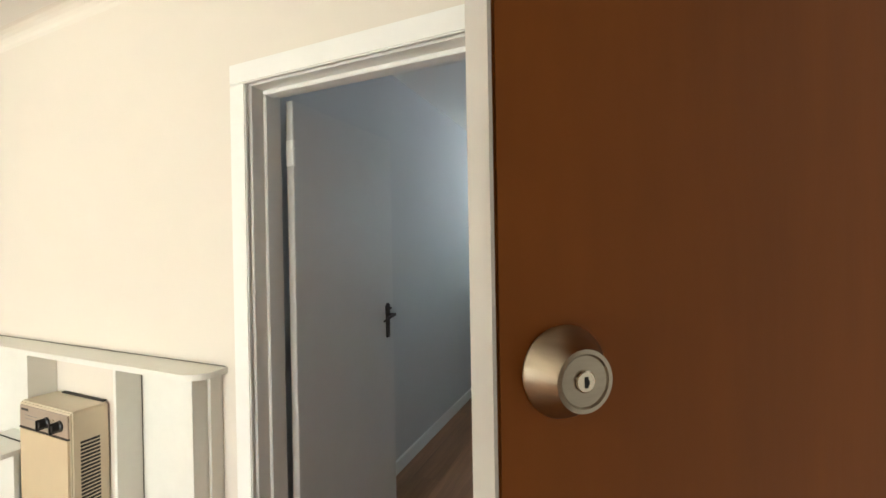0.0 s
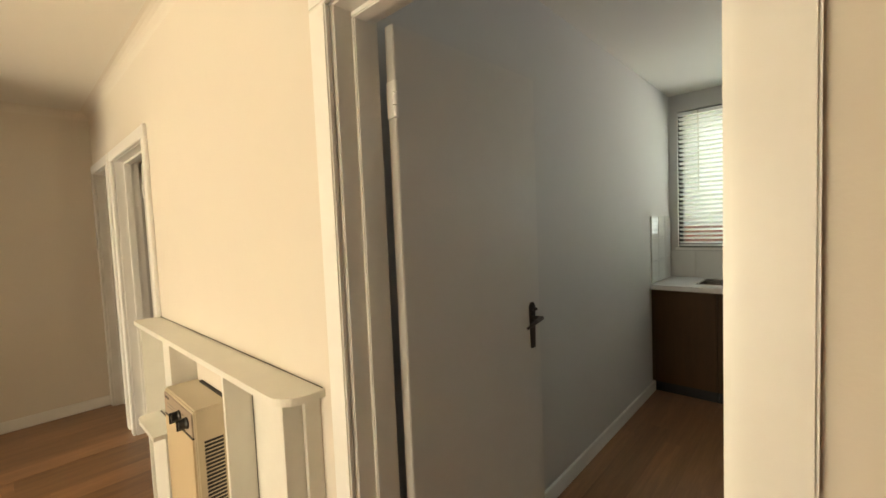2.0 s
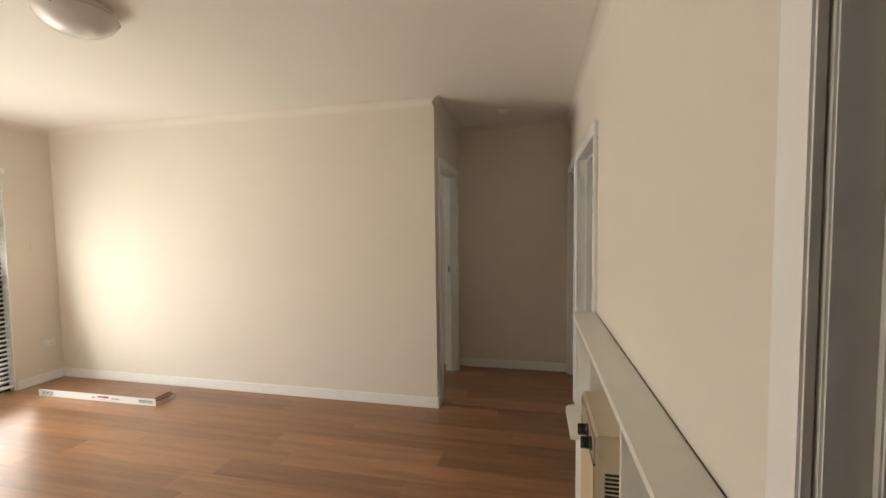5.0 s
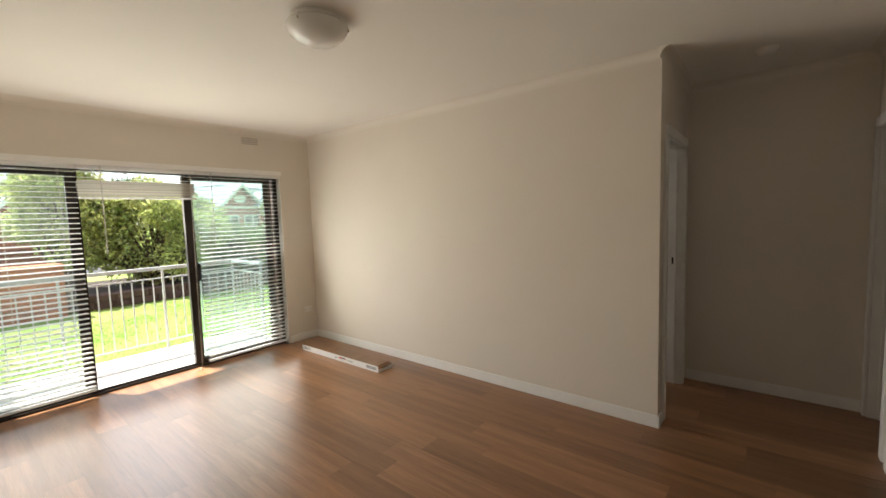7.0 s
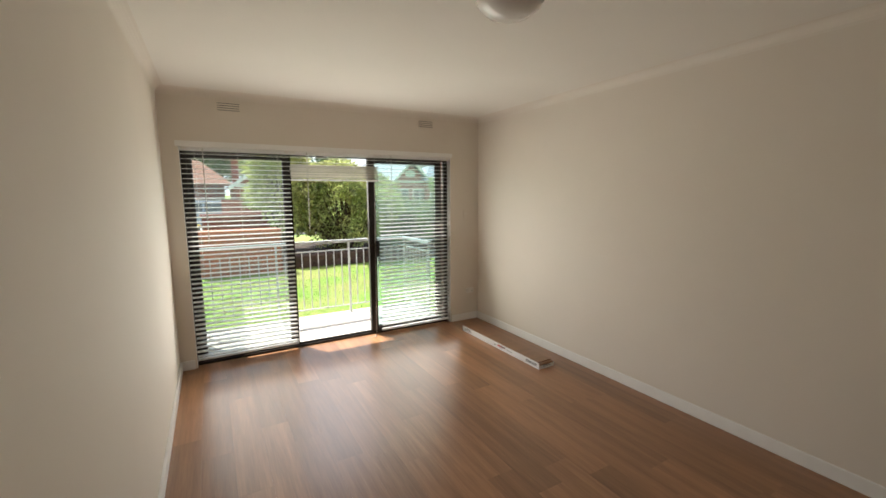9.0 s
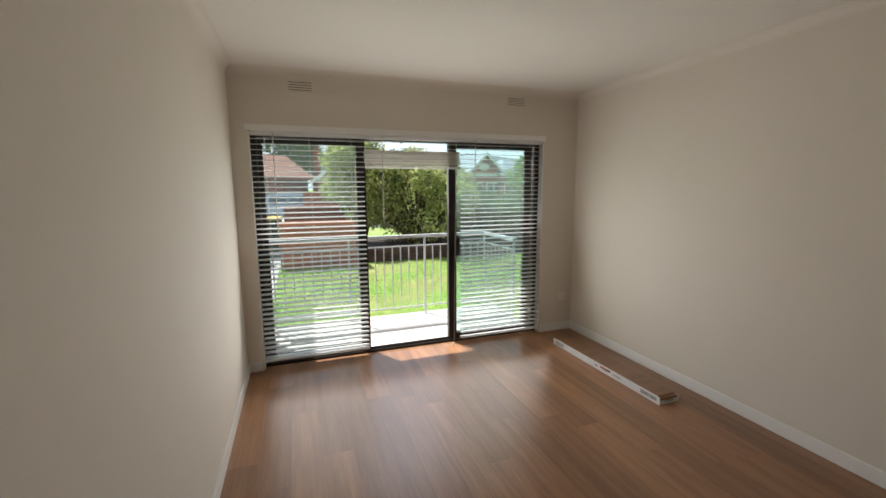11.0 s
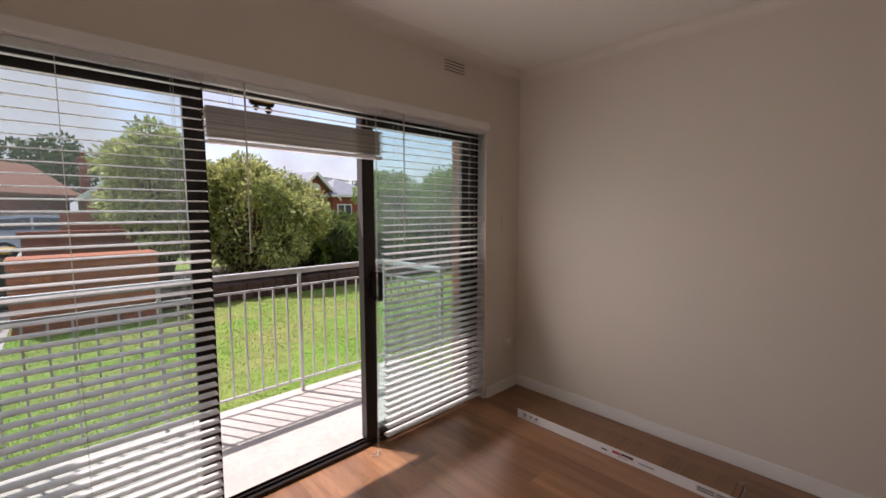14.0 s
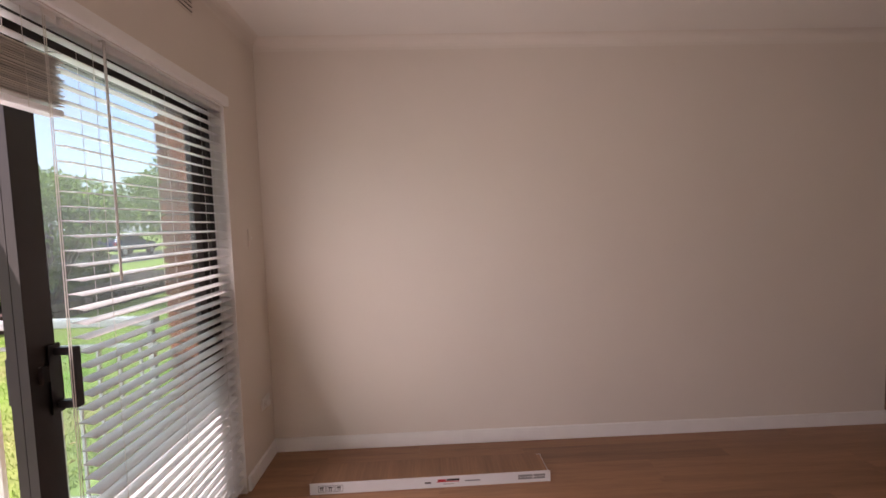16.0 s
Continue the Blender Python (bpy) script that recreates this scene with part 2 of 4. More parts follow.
CAR_PAINT = material("pale_blue_car_paint", (0.42, 0.50, 0.60), 0.22, 0.4, 0.03, 3)
CAR_DARK = material("navy_car_paint", (0.03, 0.05, 0.12), 0.22, 0.3, 0.03, 3)
CAR_GLASS = material("car_glass", (0.03, 0.04, 0.05), 0.08, vary=0.05)
RUBBER = material("tyre_rubber", (0.02, 0.02, 0.02), 0.9)
RENDERED = material("off_white_render", (0.62, 0.61, 0.62), 0.9, vary=0.08, scale=2, bump=0.1, bump_scale=60)
RIM = material("alloy_rim", (0.5, 0.5, 0.52), 0.3, 0.9, 0.05)
BIN_GREEN = material("bin_plastic", (0.02, 0.03, 0.025), 0.55)
BIN_RED = material("red_bin_lid", (0.45, 0.03, 0.03), 0.5)
BIN_YELLOW = material("yellow_bin_lid", (0.65, 0.42, 0.02), 0.5)
LAMP_RED = material("tail_lamp", (0.4, 0.01, 0.01), 0.3)


# ---- building helpers ----
def box(bm, x0, y0, z0, x1, y1, z1, bevel=0.0):
    r = bmesh.ops.create_cube(bm, size=1.0, matrix=Matrix.LocRotScale(((x0 + x1) / 2, (y0 + y1) / 2, (z0 + z1) / 2), None, (abs(x1 - x0), abs(y1 - y0), abs(z1 - z0))))
    if bevel:
        es = list({e for v in r["verts"] for e in v.link_edges})
        bmesh.ops.bevel(bm, geom=es, offset=bevel, segments=2, affect="EDGES", clamp_overlap=True)
    return bm


def boxes(*args, bevel=0.0):
    bm = bmesh.new()
    for a in args:
        box(bm, *a, bevel=bevel)
    return bm


def tube(bm, a, b, r0, r1=None, seg=10):
    a, b = Vector(a), Vector(b)
    m = Matrix.Translation((a + b) / 2) @ (b - a).to_track_quat("Z", "Y").to_matrix().to_4x4()
    bmesh.ops.create_cone(bm, cap_ends=True, segments=seg, radius1=r0, radius2=r0 if r1 is None else r1, depth=(b - a).length, matrix=m)
    return bm


def tubes(*args):
    bm = bmesh.new()
    for a in args:
        tube(bm, *a)
    return bm


def lathe(profile, seg=32):
    """A body turned about z from (radius, height) pairs."""
    bm = bmesh.new()
    rings = []
    for r, z in profile:
        rings.append([bm.verts.new((max(r, 1e-4) * math.cos(2 * math.pi * i / seg), max(r, 1e-4) * math.sin(2 * math.pi * i / seg), z)) for i in range(seg)])
    for p, q in zip(rings, rings[1:]):
        for i in range(seg):
            bm.faces.new((p[i], p[(i + 1) % seg], q[(i + 1) % seg], q[i]))
    bm.faces.new(rings[0][::-1])
    bm.faces.new(rings[-1])
    return bm


def prism(points, axis, lo, hi):
    """A flat outline drawn out along an axis (0, 1 or 2)."""
    bm = bmesh.new()

    def at(p, h):
        q = list(p)
        q.insert(axis, h)
        return q
    a = [bm.verts.new(at(p, lo)) for p in points]
    b = [bm.verts.new(at(p, hi)) for p in points]
    bm.faces.new(a)
    bm.faces.new(b[::-1])
    for i in range(len(a)):
        j = (i + 1) % len(a)
        bm.faces.new((a[i], b[i], b[j], a[j]))
    bmesh.ops.recalc_face_normals(bm, faces=bm.faces)
    return bm


def moved(bm, m):
    bmesh.ops.transform(bm, matrix=m, verts=bm.verts)
    return bm


def mesh_of(name, bm, mat, smooth=False):
    me = bpy.data.meshes.new(name)
    bm.to_mesh(me)
    bm.free()
    me.materials.append(mat)
    if smooth:
        me.shade_smooth()
        me.set_sharp_from_angle(angle=radians(35))
    return me


def part(name, bm, mat, parent, label="", smooth=False):
    ob = new(name, mesh_of(name, bm, mat, smooth))
    ob.parent = parent
    if parent is not None:
        ob.matrix_parent_inverse = Matrix.Identity(4)
    return tagged(ob, label)


def thing(name, label, category, at=(0, 0, 0), turn=0, group="", kind=""):
    ob = new(name)
    ob.empty_display_size = 0.1
    ob.matrix_world = pose(*at, 0, 0, turn)
    return tagged(ob, label, category, group, kind)


def setting(name, bm, mat, label, category):
    return tagged(part(name, bm, mat, None), label, category, kind="structure")


# ---- structure ----
XW, XE, YS, YN, CEILING = -4.0, -0.635, -3.95, 1.285, 2.58
HALL_Y, HALL_X = 0.135, -5.09
TOP = 2.72
BASE = -0.02
floor = setting("floor", boxes((-5.3, -4.05, -0.25, 1.1, 5.07, -0.012)), SUBFLOOR, "reddish brown timber-look plank floor", "floor")
setting("ceiling", boxes((-5.3, -4.1, CEILING, 1.1, 5.07, TOP + 0.08)), CEIL, "plain white painted plaster ceiling", "ceiling")

W_L, W_R, W_TOP = -0.768, -3.587, 2.078  # garden door opening
setting("wall_south", boxes((-5.3, -4.10, BASE, W_R, YS, CEILING), (W_L, -4.10, BASE, XE + 0.12, YS, CEILING), (W_R, -4.10, W_TOP, W_L, YS, CEILING)), WALL, "cream painted wall around the garden door", "wall")
setting("wall_west", boxes((XW - 0.12, YS, BASE, XW, 0.015, CEILING)), WALL, "plain cream painted wall beside the carton", "wall")
setting("wall_hall_south", boxes((-4.165, 0.015, BASE, XW, HALL_Y, CEILING), (-5.09, 0.015, BASE, -4.925, HALL_Y, CEILING), (-4.925, 0.015, 2.06, -4.165, HALL_Y, CEILING)), WALL, "cream hall wall with a doorway", "wall")
setting("wall_hall_end", boxes((HALL_X - 0.12, -4.0, BASE, HALL_X, 1.43, CEILING)), WALL, "plain cream wall closing the hall", "wall")
K_L, K_R = -1.322, -0.443
D2_L, D2_R = -4.19, -3.225
D3_L, D3_R = -5.03, -4.38
setting("wall_north", boxes((D2_R, YN, BASE, K_L, 1.43, CEILING), (K_R, YN, BASE, 0.75, 1.43, CEILING), (D3_R, YN, BASE, D2_L, 1.43, CEILING), (HALL_X, YN, BASE, D3_L, 1.43, CEILING),
        (K_L, YN, 2.06, K_R, 1.43, CEILING), (D2_L, YN, 2.06, D2_R, 1.43, CEILING), (D3_L, YN, 2.06, D3_R, 1.43, CEILING)), WALL, "cream wall behind the heater shelf with three doorways", "wall")
setting("wall_east", boxes((XE, YS, BASE, XE + 0.12, -0.27, CEILING)), WALL, "plain cream painted side wall", "wall")
setting("wall_entry_return", boxes((XE + 0.12, -0.39, BASE, 0.64, -0.27, CEILING)), WALL, "cream return wall by the entry", "wall")
setting("wall_entry", boxes((0.455, -0.27, BASE, 0.64, 0.09, CEILING), (0.455, 0.965, BASE, 0.64, YN, CEILING), (0.455, 0.09, 2.06, 0.64, 0.965, CEILING)), WALL, "cream wall with the entry doorway", "wall")
setting("wall_kitchen_west", boxes((-1.55, 1.43, BASE, -1.43, 4.95, CEILING)), KITCHEN_WALL, "pale grey kitchen side wall", "wall")
KW_L, KW_R, KW_B, KW_T = -1.36, 0.75, 1.19, 2.43
setting("wall_kitchen_window", boxes((-1.55, 4.95, BASE, KW_L, 5.07, CEILING), (KW_R, 4.95, BASE, 1.1, 5.07, CEILING), (KW_L, 4.95, BASE, KW_R, 5.07, KW_B), (KW_L, 4.95, KW_T, KW_R, 5.07, CEILING)), KITCHEN_WALL, "pale kitchen wall around the window", "wall")
setting("wall_kitchen_east", boxes((1.0, 1.43, BASE, 1.1, 4.95, CEILING)), KITCHEN_WALL, "pale grey kitchen wall", "wall")
setting("wall_back_rooms", boxes((-5.21, 3.2, BASE, -1.55, 3.3, CEILING), (-5.21, 1.43, BASE, -5.11, 3.2, CEILING)), WALL, "cream wall of the rooms beyond the hall", "wall")


def cove(bm, along, lo, hi, wall, inward):
    """Concave cornice along axis 0 or 1 at a wall, leaning out by its inward sign."""
    d, n = 0.065, 6
    pts = [(wall, CEILING)]
    for i in range(n + 1):
        a = math.pi / 2 * i / n
        pts.append((wall + inward * d * (1 - math.sin(a)), CEILING - d * (1 - math.cos(a))))
    p = prism(pts, along, lo, hi)
    me = bpy.data.meshes.new("temp")
    p.to_mesh(me)
    p.free()
    bm.from_mesh(me)
    bpy.data.meshes.remove(me)


bm = bmesh.new()
cove(bm, 1, YS, HALL_Y, XW, 1)
cove(bm, 0, XW, XE, YS, 1)
cove(bm, 1, YS, -0.27, XE, -1)
cove(bm, 0, HALL_X, 0.455, YN, -1)
cove(bm, 0, HALL_X, XW + 0.06, HALL_Y, 1)
cove(bm, 1, HALL_Y, YN, HALL_X, 1)
setting("cornice", bm, CORNICE, "white plaster cove cornice", "cornice")


def skirting(name, x0, y0, x1, y1):
    bm = boxes((x0, y0, 0.0, x1, y1, 0.09), bevel=0.004)
    setting(name, bm, TRIM, "white gloss painted skirting board", "skirting board")


T = 0.016
skirting("baseboard", XW, YS, XW + T, HALL_Y + T)
skirting("baseboard", W_R - 0.012, YS, XW + T, YS + T)
skirting("baseboard", W_L + 0.012, YS, XE - T, YS + T)
skirting("baseboard", XE - T, YS, XE, -0.27)
skirting("baseboard", -4.09, HALL_Y, XW, HALL_Y + T)
skirting("baseboard", HALL_X, HALL_Y + T, HALL_X + T, YN)
skirting("baseboard", D2_R + 0.075, YN - T, K_L - 0.075, YN)
skirting("baseboard", K_R + 0.075, YN - T, 0.455, YN)
skirting("baseboard", -1.43, 1.45, -1.43 + T, 4.41)


def door_frame(name, x0, x1, y_front, y_back, facing, label, head=2.047, arch=0.075):
    """Lining with a stop and an architrave round a doorway in a wall along x. facing: +1 or -1, towards the room."""
    f = tagged(thing(name, label, "door frame"), kind="structure")
    yf = y_front + facing * 0.018
    lo, hi = min(y_front, yf), max(y_front, yf)
    part("architrave", boxes((x0 - arch + 0.02, lo, 0, x0 + 0.02, hi, head), bevel=0.004), TRIM, f)
    part("architrave", boxes((x1 - 0.02, lo, 0, x1 + arch - 0.02, hi, head), bevel=0.004), TRIM, f)
    part("architrave", boxes((x0 - arch + 0.02, lo, head + 0.001, x1 + arch - 0.02, hi, head + arch), bevel=0.004), TRIM, f)
    a, b = min(y_front, y_back), max(y_front, y_back)
    part("jamb", boxes((x0, a + 0.002, 0, x0 + 0.028, b, head), bevel=0.003), TRIM, f)
    part("jamb", boxes((x1 - 0.028, a + 0.002, 0, x1, b, head), bevel=0.003), TRIM, f)
    part("head", boxes((x0, a + 0.002, head - 0.003, x1, b, head + 0.03), bevel=0.003), TRIM, f)
    s0, s1 = a + 0.055, b - 0.045
    part("stop", boxes((x0 + 0.0285, s0, 0, x0 + 0.043, s1, head - 0.02), bevel=0.003), TRIM, f)
    part("stop", boxes((x1 - 0.043, s0, 0, x1 - 0.0285, s1, head - 0.02), bevel=0.003), TRIM, f)
    part("stop", boxes((x0 + 0.0285, s0, head - 0.0195, x1 - 0.0285, s1, head - 0.0035), bevel=0.003), TRIM, f)
    return f


door_frame("door_frame_1", K_L, K_R, YN, 1.43, -1, "white gloss kitchen door frame with architrave")
door_frame("door_frame_2", D2_L, D2_R, YN, 1.43, -1, "white gloss door frame beside the shelf")
door_frame("door_frame_3", D3_L, D3_R, YN, 1.43, -1, "white gloss door frame at the hall end")
f4 = door_frame("door_frame_4", -4.925, -4.165, HALL_Y, 0.015, 1, "white gloss bedroom door frame in the hall")
part("strike_plate", boxes((-4.8975, 0.055, 1.06, -4.8955 + 0.002, 0.085, 1.12)), BLACK, f4, "dark latch plate")


def door_leaf(name, label, hinge, turn, width, handle):
    """Flush leaf from the hinge along +y, its face towards +x; hinges on its edge."""
    d = thing(name, label, "door", hinge, turn)
    leaf = part("leaf", boxes((-0.036, 0.004, 0.012, 0, width, 2.035), bevel=0.0025), LEAF_PAINT, d)
    for z in (0.25, 1.78):
        h = bmesh.new()
        for k in range(3):
            tube(h, (0.004, 0.0, z + 0.034 * k), (0.004, 0.0, z + 0.034 * k + 0.031), 0.0075)
        box(h, -0.03, -0.002, z, 0.003, 0.0035, z + 0.1)
        part("hinge", h, TRIM, d, "paint-covered butt hinge", True)
    if handle:
        hd = part("handle_plate", prism([(width - 0.072, 0.985), (width - 0.078, 1.15), (width - 0.066, 1.165), (width - 0.054, 1.165), (width - 0.042, 1.15), (width - 0.048, 0.985)], 0, 0.0, 0.007), BRONZE, leaf, "dark bronze lever plate")
        lv = bmesh.new()
        tube(lv, (0.006, width - 0.06, 1.105), (0.045, width - 0.06, 1.105), 0.009)
        tube(lv, (0.042, width - 0.052, 1.106), (0.047, width - 0.10, 1.100), 0.0085, 0.008)
        tube(lv, (0.047, width - 0.10, 1.100), (0.044, width - 0.155, 1.085), 0.008, 0.005)
        part("lever", lv, BRONZE, leaf, "curved dark bronze lever", True)
        part("snib", tubes(((0.006, width - 0.06, 1.135), (0.016, width - 0.045, 1.138), 0.006)), BRONZE, leaf)
    return d


door_leaf("door_1", "open white flush door into the kitchen", (-1.250, 1.440, 0), -2.4, 0.70, True)
door_leaf("door_2", "open white flush door beside the shelf", (-4.105, 1.440, 0), -1.0, 0.78, False)
door_leaf("door_3", "open white flush door at the hall end", (-4.95, 1.440, 0), -1.0, 0.56, False)

# entry door, swung in past square, with a deadlock on its outer face
EDGE, HINGE = Vector((-0.165, 0.450)), Vector((0.432, 0.952))
entry_turn = math.degrees(math.atan2(EDGE.y - HINGE.y, EDGE.x - HINGE.x))
entry = thing("door_4", "open brown varnished entry door with a deadlock", "door", (HINGE.x, HINGE.y, 0), entry_turn)
EW = (EDGE - HINGE).length
leaf = part("leaf", boxes((0, -0.038, 0.012, EW, 0, 2.04), bevel=0.002), ENTRY, entry)
part("edge_strip", boxes((EW + 0.0005, -0.038, 0.012, EW + 0.003, 0, 2.04)), TRIM, entry, "white painted door edge")
LX, LZ = EW - 0.046, 1.374
lock = lathe([(0.0, 0.0), (0.0375, 0.0), (0.0385, 0.003), (0.037, 0.006), (0.034, 0.009), (0.0255, 0.027), (0.0245, 0.030), (0.021, 0.0305), (0.0195, 0.029), (0.0, 0.029)], 48)
part("deadlock", moved(lock, Matrix.Translation((LX, 0, LZ)) @ Matrix.Rotation(radians(-90), 4, "X") @ Matrix.Scale(0.78, 4)), NICKEL, leaf, "satin nickel deadlock rose", True)
core = lathe([(0.0, 0.0285), (0.0085, 0.0285), (0.0085, 0.0305), (0.0075, 0.0312), (0.0, 0.0312)], 24)
part("key_barrel", moved(core, Matrix.Translation((LX, 0, LZ)) @ Matrix.Rotation(radians(-90), 4, "X") @ Matrix.Scale(0.78, 4)), BRASS, leaf, "bright key barrel", True)
part("keyhole", boxes((LX - 0.0012, 0.0240, LZ - 0.0035, LX + 0.0012, 0.0247, LZ + 0.003), (LX - 0.002, 0.0240, LZ - 0.002, LX + 0.0005, 0.0247, LZ + 0.001)), BLACK, leaf)

# ---- garden door: frame, panels, glass ----
gd = tagged(thing("window_1", "dark aluminium sliding garden door standing half open", "sliding door"), kind="structure")
FY0, FY1 = -4.10, -4.03
part("frame_head", boxes((W_R, FY0, 2.036, W_L, FY1, 2.074), bevel=0.002), ALU, gd)
part("frame_sill", boxes((W_R, FY0, 0.0, W_L, FY1 + 0.01, 0.022), (W_R, -4.05, 0.022, W_L, -4.046, 0.034), (W_R, -4.085, 0.022, W_L, -4.081, 0.034)), ALU, gd)
part("frame_jamb", boxes((W_R, FY0, 0.022, W_R + 0.05, FY1, 2.036), bevel=0.002), ALU, gd)
part("frame_jamb", boxes((W_L - 0.05, FY0, 0.022, W_L, FY1, 2.036), bevel=0.002), ALU, gd)


def panel(x0, x1, y0, y1, left, right, name):
    p = part(name, boxes((x0, y0, 0.036, x0 + left, y1, 2.032), (x1 - right, y0, 0.036, x1, y1, 2.032), (x0 + left, y0, 0.036, x1 - right, y1, 0.085), (x0 + left, y0, 1.99, x1 - right, y1, 2.032)), ALU, gd)
    ym = (y0 + y1) / 2
    g = part("pane", boxes((x0 + left, ym - 0.002, 0.085, x1 - right, ym + 0.002, 1.99)), GLASS, p)
    g.visible_shadow = False
    return p


panel(-1.735, -0.812, -4.096, -4.068, 0.085, 0.05, "fixed_panel")
panel(-3.518, -2.556, -4.096, -4.068, 0.045, 0.05, "fixed_panel")
slide = panel(-3.47, -2.552, -4.062, -4.036, 0.055, 0.085, "sliding_panel")
hb = boxes((-2.650, -4.036, 0.915, -2.604, -4.030, 1.125), (-2.645, -4.030, 1.090, -2.620, -3.975, 1.112), (-2.645, -4.030, 0.930, -2.620, -3.975, 0.952), (-2.647, -3.986, 0.930, -2.618, -3.970, 1.112), bevel=0.003)
part("pull_handle", hb, BLACK, slide, "black pull handle")
part("latch", boxes((-2.600, -4.036, 1.02, -2.575, -4.022, 1.07), bevel=0.002), ALU, slide)
part("outer_handle", boxes((-2.61, -4.125, 0.96, -2.575, -4.062, 1.10), bevel=0.004), BLACK, slide)
part("lower_catch", boxes((-3.455, -4.036, 0.80, -3.435, -4.022, 0.93), bevel=0.003), ALU, slide)
hd = thing("head_trim", "white painted timber strip above the garden door", "trim", kind="structure")
part("strip", boxes((W_R - 0.015, YS, W_TOP, W_L + 0.022, YS + 0.022, W_TOP + 0.05), bevel=0.003), TRIM, hd)
setting("reveal_lining", boxes((W_R, -4.03, 0.0, W_R + 0.004, YS, W_TOP), (W_L - 0.004, -4.03, 0.0, W_L, YS, W_TOP), (W_R + 0.004, -4.03, W_TOP - 0.003, W_L - 0.004, YS, W_TOP)), TRIM, "white painted opening lining", "lining")


# ---- venetian blinds ----
def slat_mesh(width, depth, tilt):
    """A slat with a slight crown, centred, along x."""
    bm = bmesh.new()
    n = 4
    rows = []
    for z in (0.0, 0.0024):
        for i in range(n + 1):
            u = i / n - 0.5
            y, h = u * depth, 0.0022 * (1 - 4 * u * u)
            yy, zz = y * math.cos(tilt) - h * math.sin(tilt), y * math.sin(tilt) + h * math.cos(tilt)
            rows.append([bm.verts.new((x, yy, zz + z)) for x in (-width / 2, width / 2)])
    for k in (0, n + 1):
        for i in range(n):
            bm.faces.new((rows[k + i][0], rows[k + i][1], rows[k + i + 1][1], rows[k + i + 1][0]))
    for i in (0, n):
        bm.faces.new((rows[i][0], rows[i][1], rows[n + 1 + i][1], rows[n + 1 + i][0]))
    for s in (0, 1):
        bm.faces.new([rows[i][s] for i in range(n + 1)] + [rows[n + 1 + i][s] for i in range(n, -1, -1)])
    bmesh.ops.recalc_face_normals(bm, faces=bm.faces)
    return bm


def blind(label, x0, x1, top, bottom, pitch, y, wand_x, wand_len, depth=0.048, raised=None, tilt=radians(-7), facing=1):
    b = thing("venetian_blind", label, "blind", group="venetian blinds")
    w, xc = x1 - x0, (x0 + x1) / 2
    part("headrail", boxes((x0, y - 0.022, top, x1, y + 0.022, top + 0.028), bevel=0.003), SLAT, b)
    for bx in (x0 + 0.03, x1 - 0.03):
        part("bracket", boxes((bx - 0.02, y - 0.025, top + 0.012, bx + 0.02, y + 0.026, top + 0.0295), bevel=0.002), PLASTIC, b, "chipped plastic bracket")
    me = mesh_of("slat", slat_mesh(w - 0.006, depth, tilt * facing), SLAT)
    z = top - 0.03
    low = bottom if raised is None else raised
    k = 0
    while z > low + 0.02:
        s = new("slat", me)
        s.parent = b
        s.matrix_basis = pose(xc + random.uniform(-0.0015, 0.0015), y, z, random.uniform(-1.2, 1.2), random.uniform(-0.08, 0.08), 0)
        z -= pitch
    if raised is not None:
        z, stack = raised, mesh_of("stacked_slat", slat_mesh(w - 0.006, depth, 0), STACK)
        while z > bottom + 0.022:
            s = new("stacked_slat", stack)
            s.parent = b
            s.matrix_basis = pose(xc + random.uniform(-0.009, 0.009), y + random.uniform(-0.004, 0.004), z, random.uniform(-1, 1), 0, random.uniform(-0.15, 0.15))
            z -= 0.0063
    part("bottom_rail", boxes((x0 + 0.003, y - depth / 2, bottom, x1 - 0.003, y + depth / 2, bottom + 0.018), bevel=0.003), SLAT, b)
    for f in (0.12, 0.5, 0.88):
        cx = x0 + f * w
        part("ladder_cord", tubes(((cx, y - depth / 2 - 0.001, bottom), (cx, y - depth / 2 - 0.001, top), 0.0008, 0.0008, 5), ((cx, y + depth / 2 + 0.001, bottom), (cx, y + depth / 2 + 0.001, top), 0.0008, 0.0008, 5)), CORD, b)
    if wand_len:
        yw = y + facing * (depth / 2 + 0.014)
        part("tilt_wand", tubes(((wand_x, yw, top + 0.02), (wand_x + 0.004, yw, top + 0.02 - wand_len), 0.0042, 0.0042, 8), ((wand_x, yw - facing * 0.02, top + 0.02), (wand_x, yw, top + 0.02), 0.003, 0.003, 6)), WAND, b, "slim translucent tilt wand")
    return b


BY = -3.985
blind("lowered white venetian blind over the fixed glass", -1.712, -0.775, 2.045, 0.062, 0.0445, BY, -0.955, 0.86)
mid = blind("raised white venetian blind gathered into a thick stack", -2.655, -1.716, 2.045, 1.785, 0.0445, BY, -1.878, 0.78, raised=1.945)
blind("lowered white venetian blind over the sliding panel", -3.580, -2.659, 2.045, 0.040, 0.0445, BY, -2.803, 0.78)
part("pull_cord", tubes(((-2.60, BY + 0.03, 2.05), (-2.575, BY + 0.034, 0.02), 0.0012, 0.0012, 5), ((-2.606, BY + 0.03, 2.05), (-2.582, BY + 0.036, 0.02), 0.0012, 0.0012, 5), ((-2.58, BY + 0.034, 0.004), (-2.50, BY + 0.06, 0.004), 0.0014, 0.0014, 5), ((-2.50, BY + 0.06, 0.004), (-2.545, BY + 0.09, 0.004), 0.0014, 0.0014, 5), ((-2.545, BY + 0.09, 0.004), (-2.585, BY + 0.05, 0.004), 0.0014, 0.0014, 5)), CORD, mid, "long white cord coiled on the floor")
